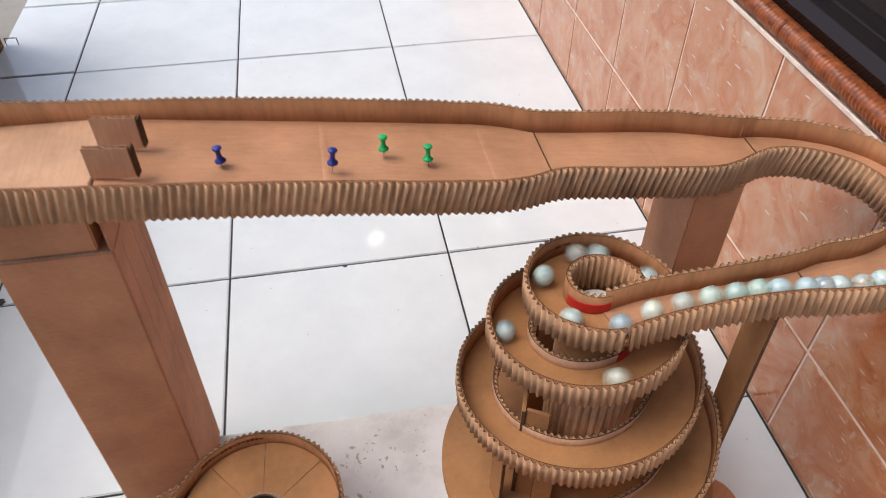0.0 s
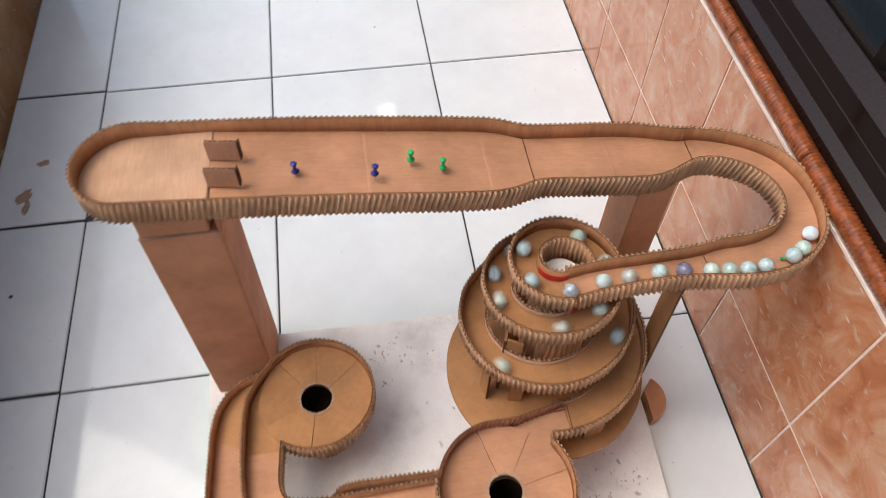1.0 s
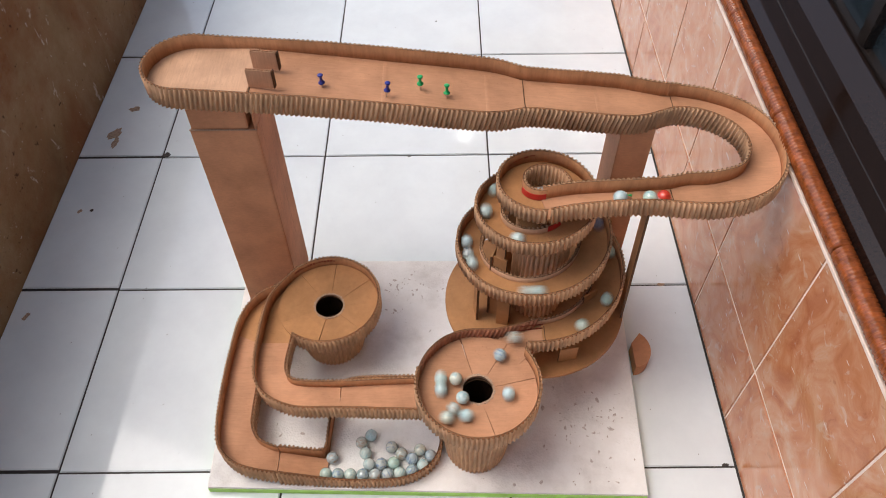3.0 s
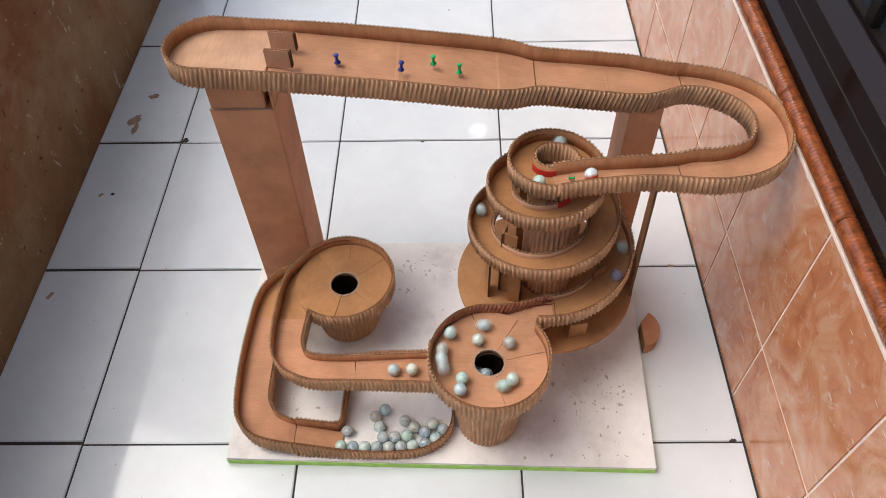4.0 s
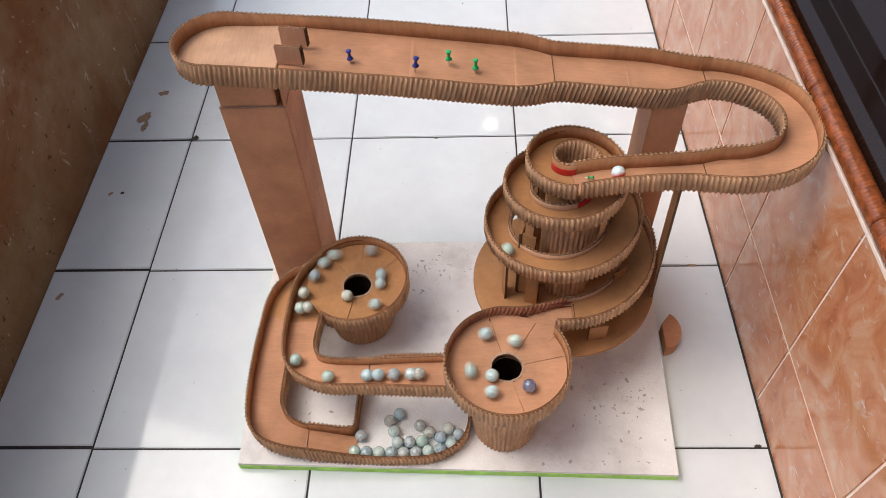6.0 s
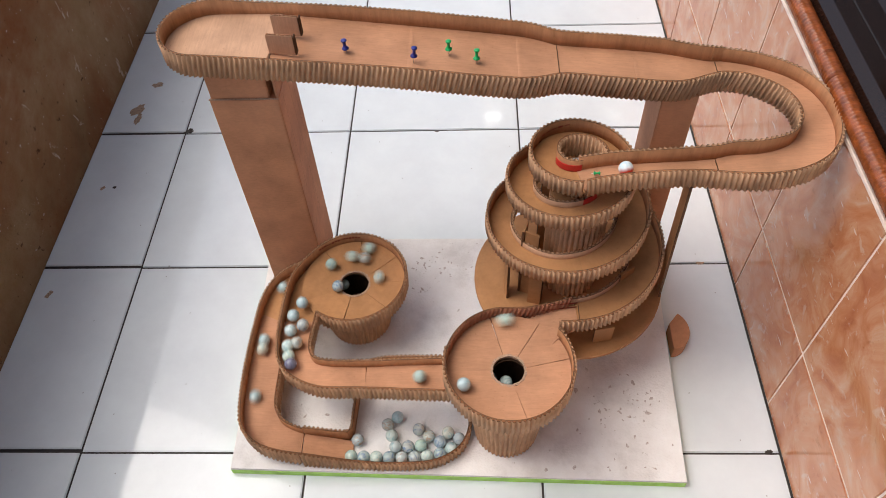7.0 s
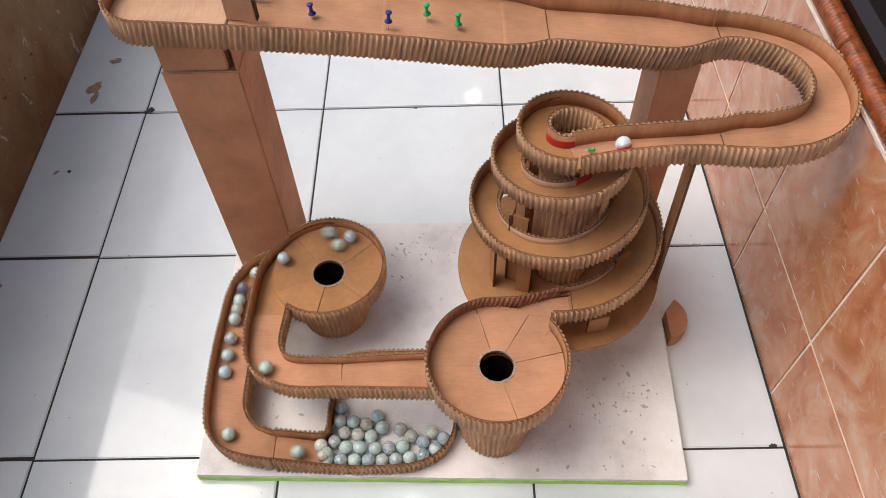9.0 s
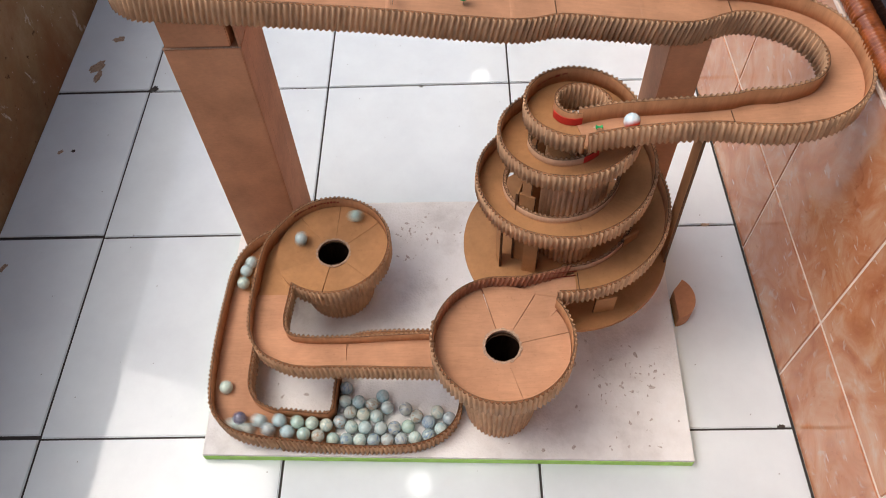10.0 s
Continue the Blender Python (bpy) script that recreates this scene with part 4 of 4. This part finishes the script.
MR = 0.0080
LANE = polyline([(x, y, z + MR + 0.0004) for x, y, z in ((0.628, 0.1635, 0.3295), (0.663, 0.1675, 0.334), (0.70, 0.1680, 0.338), (0.735, 0.166, 0.341), (0.760, 0.1605, 0.343), (0.80, 0.1545, 0.3455), (0.838, 0.1545, 0.349), (0.862, 0.165, 0.351), (0.882, 0.183, 0.353), (0.890, 0.207, 0.355), (0.892, 0.23, 0.357), (0.884, 0.26, 0.359))])
MID = polyline([(x, y, z + MR + 0.0004) for x, y, z in ((0.553, 0.036, 0.116), (0.52, 0.046, 0.1145), (0.47, 0.046, 0.113), (0.385, 0.045, 0.1105), (0.335, 0.044, 0.109), (0.312, 0.050, 0.1085), (0.292, 0.063, 0.108), (0.284, 0.085, 0.1075), (0.2835, 0.134, 0.105), (0.286, 0.180, 0.1040))])
LOW = polyline([(x, y, z + MR + 0.0004) for x, y, z in ((0.345, 0.205, 0.072), (0.300, 0.232, 0.0655), (0.262, 0.228, 0.062), (0.241, 0.20, 0.0595), (0.236, 0.15, 0.0555), (0.234, 0.087, 0.050), (0.236, 0.030, 0.0445), (0.246, 0.010, 0.0425), (0.262, -0.002, 0.0405), (0.284, -0.007, 0.038), (0.301, -0.008, 0.0355), (0.362, -0.010, 0.0195))])


def drop_in(cx, cy, z_edge, z_hole, r0, r1, a0, turns, f):
    """Spiral into a funnel; the last tenth falls through the hole."""
    g = min(f / 0.9, 1)
    r = r0 + (r1 - r0) * g ** 1.1
    a = radians(a0) + 2 * math.pi * turns * (1 - (1 - g) ** 1.25)
    z = z_edge + (z_hole - z_edge) * g + MR
    if f > 0.9:
        h = (f - 0.9) / 0.1
        r, z = r * (1 - 0.8 * h), z - 0.040 * h * h
    return (cx + r * math.cos(a), cy + r * math.sin(a), z)


def way(u):
    """0 to 3 turns of the tower, 3 to 4 the large funnel, 4 to 5 the middle channel, 5 to 6 the small funnel, 6 to 7 the low channel; below 0 the lane, 0.2 m each."""
    if u < 0:
        return along(LANE, min(1.0, -u * 0.2 / LANE[2]))
    if u < 2.96:
        x, y, z = helix(u, r_out(u) - MR - 0.0022)
        return (x, y, z + MR + 0.0004)
    if u < 3.06:
        a, b, k = way(2.959), drop_in(RX, RY, RZ, 0.155, 0.0605, 0.022, 92, 2.4, 0.0), (u - 2.96) / 0.10
        return tuple(p + (q - p) * k for p, q in zip(a, b))
    if u < 4:
        return drop_in(RX, RY, RZ, 0.155, 0.0605, 0.022, 92, 2.4, (u - 3.06) / 0.94)
    if u < 5:
        return along(MID, u - 4)
    if u < 5.1:
        a, b, k = along(MID, 1), drop_in(LX, LY, LZ, 0.099, 0.0575, 0.022, 165, -1.9, 0.0), (u - 5) / 0.1
        return tuple(p + (q - p) * k for p, q in zip(a, b))
    if u < 6:
        return drop_in(LX, LY, LZ, 0.099, 0.0575, 0.022, 165, -1.9, (u - 5.1) / 0.9)
    return along(LOW, min(1, u - 6))


# ---- marbles ----
def marble_glass(name, stops, swirl, clear=0.0):
    m, n, l, b = material(name, stops[0], 0.12, spec=0.55)
    info = n.new("ShaderNodeObjectInfo")
    shift = n.new("ShaderNodeVectorMath")
    shift.operation = "MULTIPLY_ADD"
    l.new(info.outputs["Random"], shift.inputs[0])
    shift.inputs[1].default_value = (3, 5, 2)
    l.new(coords(n, l, (1, 1, 2.2)), shift.inputs[2])
    body = ramp(n, l, info.outputs["Random"], tuple((k / (len(stops) - 1), c) for k, c in enumerate(stops)))
    band = ramp(n, l, grain(n, l, shift.outputs[0], 95, 2, 0.5, 2.0), ((0.53, (0, 0, 0)), (0.66, (1, 1, 1))))
    pale = ramp(n, l, grain(n, l, shift.outputs[0], 70, 3, 0.5, 1.0), ((0.4, (0.86, 0.86, 0.86)), (0.6, (1.06, 1.06, 1.06))))
    col = mix(n, l, 1.0, body, pale, "MULTIPLY")
    part_ = n.new("ShaderNodeMath")
    part_.operation = "MULTIPLY"
    l.new(band, part_.inputs[0])
    part_.inputs[1].default_value = 0.75
    l.new(mix(n, l, part_.outputs[0], col, swirl), b.inputs["Base Color"])
    b.inputs["Coat Weight"].default_value = 0.6
    b.inputs["Coat Roughness"].default_value = 0.04
    b.inputs["Transmission Weight"].default_value = clear
    return m


PALE = marble_glass("pale_green_marble", ((0.46, 0.64, 0.55), (0.60, 0.70, 0.61), (0.46, 0.62, 0.67), (0.66, 0.68, 0.57), (0.42, 0.60, 0.54)), (0.27, 0.47, 0.50))
AMBER = marble_glass("amber_swirled_marble", ((0.52, 0.64, 0.58), (0.62, 0.68, 0.64), (0.50, 0.62, 0.66)), (0.46, 0.23, 0.09), 0.2)
SWIRL = marble_glass("swirled_marble", ((0.46, 0.60, 0.56), (0.50, 0.62, 0.68), (0.60, 0.64, 0.58)), (0.10, 0.22, 0.46), 0.2)


def half_red():
    """White glass with one broad red patch."""
    m, n, l, b = material("red_and_white_marble", (0.75, 0.83, 0.85), 0.1, spec=0.55)
    v = coords(n, l)
    cut = n.new("ShaderNodeSeparateXYZ")
    l.new(v, cut.inputs[0])
    wob = n.new("ShaderNodeMath")
    wob.operation = "MULTIPLY_ADD"
    l.new(grain(n, l, v, 90, 2, 0.5), wob.inputs[0])
    wob.inputs[1].default_value = 0.006
    l.new(cut.outputs[2], wob.inputs[2])
    patch = ramp(n, l, wob.outputs[0], ((0.0, (1, 1, 1)), (0.0016, (0, 0, 0))))
    pale = ramp(n, l, grain(n, l, v, 120, 2, 0.5, 1.0), ((0.4, (0.62, 0.78, 0.82)), (0.6, (0.80, 0.85, 0.85))))
    l.new(mix(n, l, patch, pale, (0.60, 0.045, 0.02)), b.inputs["Base Color"])
    b.inputs["Coat Weight"].default_value = 0.6
    return m


REDW = half_red()
SMOKE = marble_glass("clear_marble", ((0.40, 0.42, 0.56), (0.40, 0.42, 0.56)), (0.12, 0.13, 0.42), 0.55)


def ball_mesh(mat):
    bm = bmesh.new()
    bmesh.ops.create_uvsphere(bm, u_segments=24, v_segments=14, radius=MR)
    for f in bm.faces:
        f.smooth = True
    me = bpy.data.meshes.new("marble")
    bm.to_mesh(me)
    bm.free()
    me.materials.append(mat)
    return me


BALLS = {m: ball_mesh(m) for m in (PALE, AMBER, SWIRL, REDW, SMOKE)}


def marble(mat, label):
    return tagged(new("marble", BALLS[mat]), label, "marble", "marbles")


REST = [(0.4167, 0.0381), (0.4044, 0.0279), (0.4105, 0.0131), (0.4446, 0.0213), (0.4820, 0.0170), (0.4960, 0.0088), (0.4578, 0.0122), (0.4719, 0.0047), (0.4479, -0.0004), (0.4320, -0.0018), (0.4160, -0.0019), (0.3673, 0.0072), (0.3606, -0.0143), (0.3765, -0.0153), (0.3925, -0.0158), (0.4085, -0.0161), (0.4245, -0.0164), (0.4405, -0.0156), (0.4564, -0.0142), (0.4722, -0.0113), (0.4863, -0.0039)]
SLOT = [(0.4228, 0.0234), (0.3947, 0.0152), (0.3883, 0.0311), (0.3975, -0.0006), (0.3790, 0.0181), (0.3722, 0.0325), (0.3815, -0.0001), (0.3724, 0.0490), (0.3528, 0.0005), (0.3446, -0.0133), (0.3368, 0.0015), (0.3287, -0.0123), (0.3206, 0.0015), (0.3107, -0.0111), (0.3009, 0.0015), (0.2892, -0.0094), (0.2775, 0.0015), (0.2650, -0.0085), (0.2500, -0.0030)]
for i, (x, y) in enumerate(REST):
    o = marble(AMBER, "amber swirled pale glass marble lying still in the tray") if i % 5 == 1 else marble(SWIRL if i % 2 else PALE, "swirled glass marble lying still in the collecting tray")
    o.matrix_basis = pose(x, y, BZ + MR + 0.0002, 37 * i % 360, 71 * i % 360, 113 * i % 360)
ROLLING = []
for i in range(26):
    if i == 19:
        o = marble(SMOKE, "clear smoky blue glass marble rolling down the run")
    elif i in (4, 9, 17):
        o = marble(AMBER, "pale glass marble with amber swirl rolling down the run")
    elif i in (7, 15):
        o = marble(SWIRL, "pale glass marble with blue swirl rolling down the run")
    else:
        o = marble(PALE, "glossy pale green glass marble rolling down the run")
    ROLLING.append(o)
STOPPED = marble(REDW, "white glass marble with red swirl held by a green pin")
LOOSE_PIN = push_pin(GREEN, "green push pin lying loose in the track lane", 0.42)
TIMES = (0, 0.5, 1, 1.5, 2, 2.5, 4, 4.5, 5, 5.5, 7, 7.5, 8, 8.5, 9, 9.5, 10)


def settled(i):
    x, y = SLOT[min(i, len(SLOT) - 1)]
    return (x, y, (BZ if x > 0.362 else 0.0195 + (0.362 - x) * 0.262 if x > 0.301 else 0.0365) + MR + 0.0005)


def place(i, u):
    if 4.72 < u < 5.0 and i % 2:
        x, y, z = way(u)
        return (x + 0.0145 * math.sin(math.pi * (u - 4.72) / 0.28), y - 0.003, z)
    if u < 6.85:
        return way(u)
    a, b, k = way(6.85), settled(i), min(1, (u - 6.85) / 0.45)
    mid = way(min(7, u))
    return tuple(p + (q - p) * k * k for p, q in zip(mid, b)) if k < 1 else b


def glide(us, t):
    """Smooth, never backward, between the known moments."""
    k = max(0, min(len(TIMES) - 2, int(np.searchsorted(TIMES, t, side="right")) - 1))
    slope = [(us[j + 1] - us[j]) / (TIMES[j + 1] - TIMES[j]) for j in range(len(us) - 1)]

    def tangent(j):
        if j in (0, len(us) - 1):
            return slope[0 if j == 0 else -1]
        a, b = slope[j - 1], slope[j]
        return 0 if a * b <= 0 else 2 * a * b / (a + b)

    h = TIMES[k + 1] - TIMES[k]
    s = (t - TIMES[k]) / h
    return (us[k] * (1 + 2 * s) * (1 - s) ** 2 + us[k + 1] * s * s * (3 - 2 * s) + h * s * (1 - s) * (tangent(k) * (1 - s) - tangent(k + 1) * s))


def roll(i, us):
    rows, turn, old = [], 40.0 * i, us[0]
    for k in range(101):
        u = glide(us, k / 10)
        turn += min(55, abs(u - old) * 420)
        old = u
        rows.append((k / 10, pose(*place(i, u), turn, 25 * i % 90, 63 * i % 360)))
    walk(ROLLING[i], rows)


def motions():
    roll(0, (1.28, 1.84, 2.4, 2.93, 3.37, 3.65, 4.31, 4.69, 5.45, 5.46, 6.62, 7.2, 7.3, 7.3, 7.3, 7.3, 7.3))
    roll(1, (1.01, 1.6, 2.14, 2.7, 3.18, 3.52, 4.25, 4.47, 4.75, 5.43, 6.47, 6.87, 7.3, 7.3, 7.3, 7.3, 7.3))
    roll(2, (0.69, 1.28, 1.85, 2.42, 2.94, 3.3, 4.12, 4.4, 4.7, 5.2, 6.44, 6.82, 7.15, 7.3, 7.3, 7.3, 7.3))
    roll(3, (0.55, 1.16, 1.72, 2.32, 2.82, 3.17, 4.09, 4.3, 4.68, 4.93, 6.25, 6.7, 7.05, 7.3, 7.3, 7.3, 7.3))
    roll(4, (0.49, 1.1, 1.62, 2.22, 2.7, 3.12, 4.06, 4.22, 4.63, 4.84, 6.1, 6.6, 6.96, 7.3, 7.3, 7.3, 7.3))
    roll(5, (0.34, 0.9, 1.52, 2.13, 2.6, 3.05, 4.03, 4.12, 4.59, 4.77, 6.06, 6.54, 6.88, 7.3, 7.3, 7.3, 7.3))
    roll(6, (0.14, 0.72, 1.42, 1.98, 2.48, 3.02, 4, 4.09, 4.38, 4.73, 6.02, 6.5, 6.83, 7.3, 7.3, 7.3, 7.3))
    roll(7, (0, 0.66, 1.32, 1.83, 2.36, 2.88, 3.98, 4.07, 4.32, 4.69, 5.9, 6.39, 6.71, 7.1, 7.3, 7.3, 7.3))
    roll(8, (-0.14, 0.49, 1.23, 1.76, 2.2, 2.82, 3.73, 4.04, 4.26, 4.67, 5.65, 6.3, 6.65, 7, 7.3, 7.3, 7.3))
    roll(9, (-0.25, 0.44, 1.03, 1.62, 2.11, 2.65, 3.65, 4.02, 4.2, 4.62, 5.57, 6.2, 6.5, 6.85, 7.1, 7.3, 7.3))
    roll(10, (-0.35, 0.34, 0.9, 1.5, 1.96, 2.55, 3.56, 3.99, 4.12, 4.6, 5.54, 6.1, 6.44, 6.77, 7, 7.3, 7.3))
    roll(11, (-0.44, 0.25, 0.73, 1.35, 1.88, 2.45, 3.54, 3.97, 4.06, 4.36, 5.49, 5.95, 6.4, 6.73, 6.92, 7.3, 7.3))
    roll(12, (-0.52, 0.12, 0.6, 1.19, 1.75, 2.32, 3.47, 3.95, 4, 4.28, 5.19, 5.55, 6.35, 6.65, 6.73, 6.85, 7.3))
    roll(13, (-0.59, -0.07, 0.35, 0.91, 1.5, 1.98, 3.36, 3.59, 3.94, 4.21, 4.95, 5.43, 5.96, 6.45, 6.55, 6.8, 7.3))
    roll(14, (-0.68, -0.28, 0.18, 0.75, 1.34, 1.81, 3.17, 3.56, 3.62, 4.12, 4.89, 5.2, 5.93, 6.26, 6.5, 6.775, 7.3))
    roll(15, (-0.74, -0.41, -0.01, 0.6, 1.24, 1.75, 3.14, 3.54, 3.58, 4.06, 4.86, 5.17, 5.9, 6.2, 6.45, 6.72, 7.3))
    roll(16, (-0.79, -0.52, -0.18, 0.45, 1.04, 1.6, 3.13, 3.22, 3.55, 4, 4.83, 5.15, 5.62, 6.12, 6.39, 6.63, 7.3))
    roll(17, (-0.87, -0.67, -0.31, 0.24, 0.84, 1.36, 3.12, 3.18, 3.54, 3.98, 4.79, 5.09, 5.57, 6.05, 6.36, 6.585, 7.3))
    roll(18, (-0.94, -0.73, -0.46, 0.14, 0.7, 1.3, 3.1, 3.16, 3.52, 3.59, 4.77, 5.08, 5.53, 5.9, 6.33, 6.56, 7.3))
    roll(19, (-1.01, -0.79, -0.58, -0.08, 0.56, 1.09, 2.84, 3.02, 3.12, 3.19, 4.7, 4.98, 5.16, 5.2, 6.29, 6.47, 6.75))
    roll(20, (-1.08, -0.87, -0.71, -0.27, 0.37, 0.89, 2.77, 3.1, 3.42, 3.42, 4.73, 5.03, 5.5, 5.85, 6.23, 6.42, 6.65))
    roll(21, (-1.14, -0.94, -0.8, -0.38, 0.29, 0.75, 2.65, 3.09, 3.13, 3.2, 4.27, 4.66, 5.03, 5.11, 5.57, 6.08, 6.34))
    roll(22, (-1.2, -1.02, -0.89, -0.54, 0.06, 0.61, 2.55, 3.01, 3.11, 3.18, 4.05, 4.44, 4.71, 5.02, 5.2, 6.02, 6.3))
    roll(23, (-1.26, -1.08, -0.98, -0.71, -0.19, 0.44, 2.31, 2.74, 3.25, 3.33, 4, 4.39, 4.68, 4.95, 5.17, 5.95, 6.27))
    roll(24, (-1.33, -1.17, -1.14, -1.06, -0.93, -0.76, 0.54, 1.12, 1.7, 2.34, 3.15, 4.06, 4.46, 4.8, 5.1, 5.21, 5.47))
    roll(25, (-1.4, -1.25, -1.21, -1.16, -1.01, -0.84, 0.09, 0.56, 1.16, 1.7, 3.06, 3.54, 4, 4.34, 4.67, 4.93, 5.2))
    held = (-1.46, -1.32, -1.30, -1.23, -1.09, -0.93, -0.215, -0.240, -0.245, -0.245, -0.245, -0.245, -0.245, -0.245, -0.245, -0.245, -0.245)
    pin = (-1.30, -1.13, -1.07, -0.99, -0.86, -0.69, -0.085, -0.075, -0.075, -0.075, -0.075, -0.075, -0.075, -0.075, -0.075, -0.075, -0.075)
    walk(STOPPED, [(k / 10, pose(*(a + b for a, b in zip(way(glide(held, k / 10)), (0, 0.003, 0))), -48 + 300 * min(0, glide(held, k / 10) + 0.245), 0, 20)) for k in range(101)])
    flat = []
    for k in range(101):
        x, y, z = way(glide(pin, k / 10))
        flat.append((k / 10, pose(x, y + 0.008, z - 0.0055, 0, 70, -18)))
    walk(LOOSE_PIN, flat)


motions()
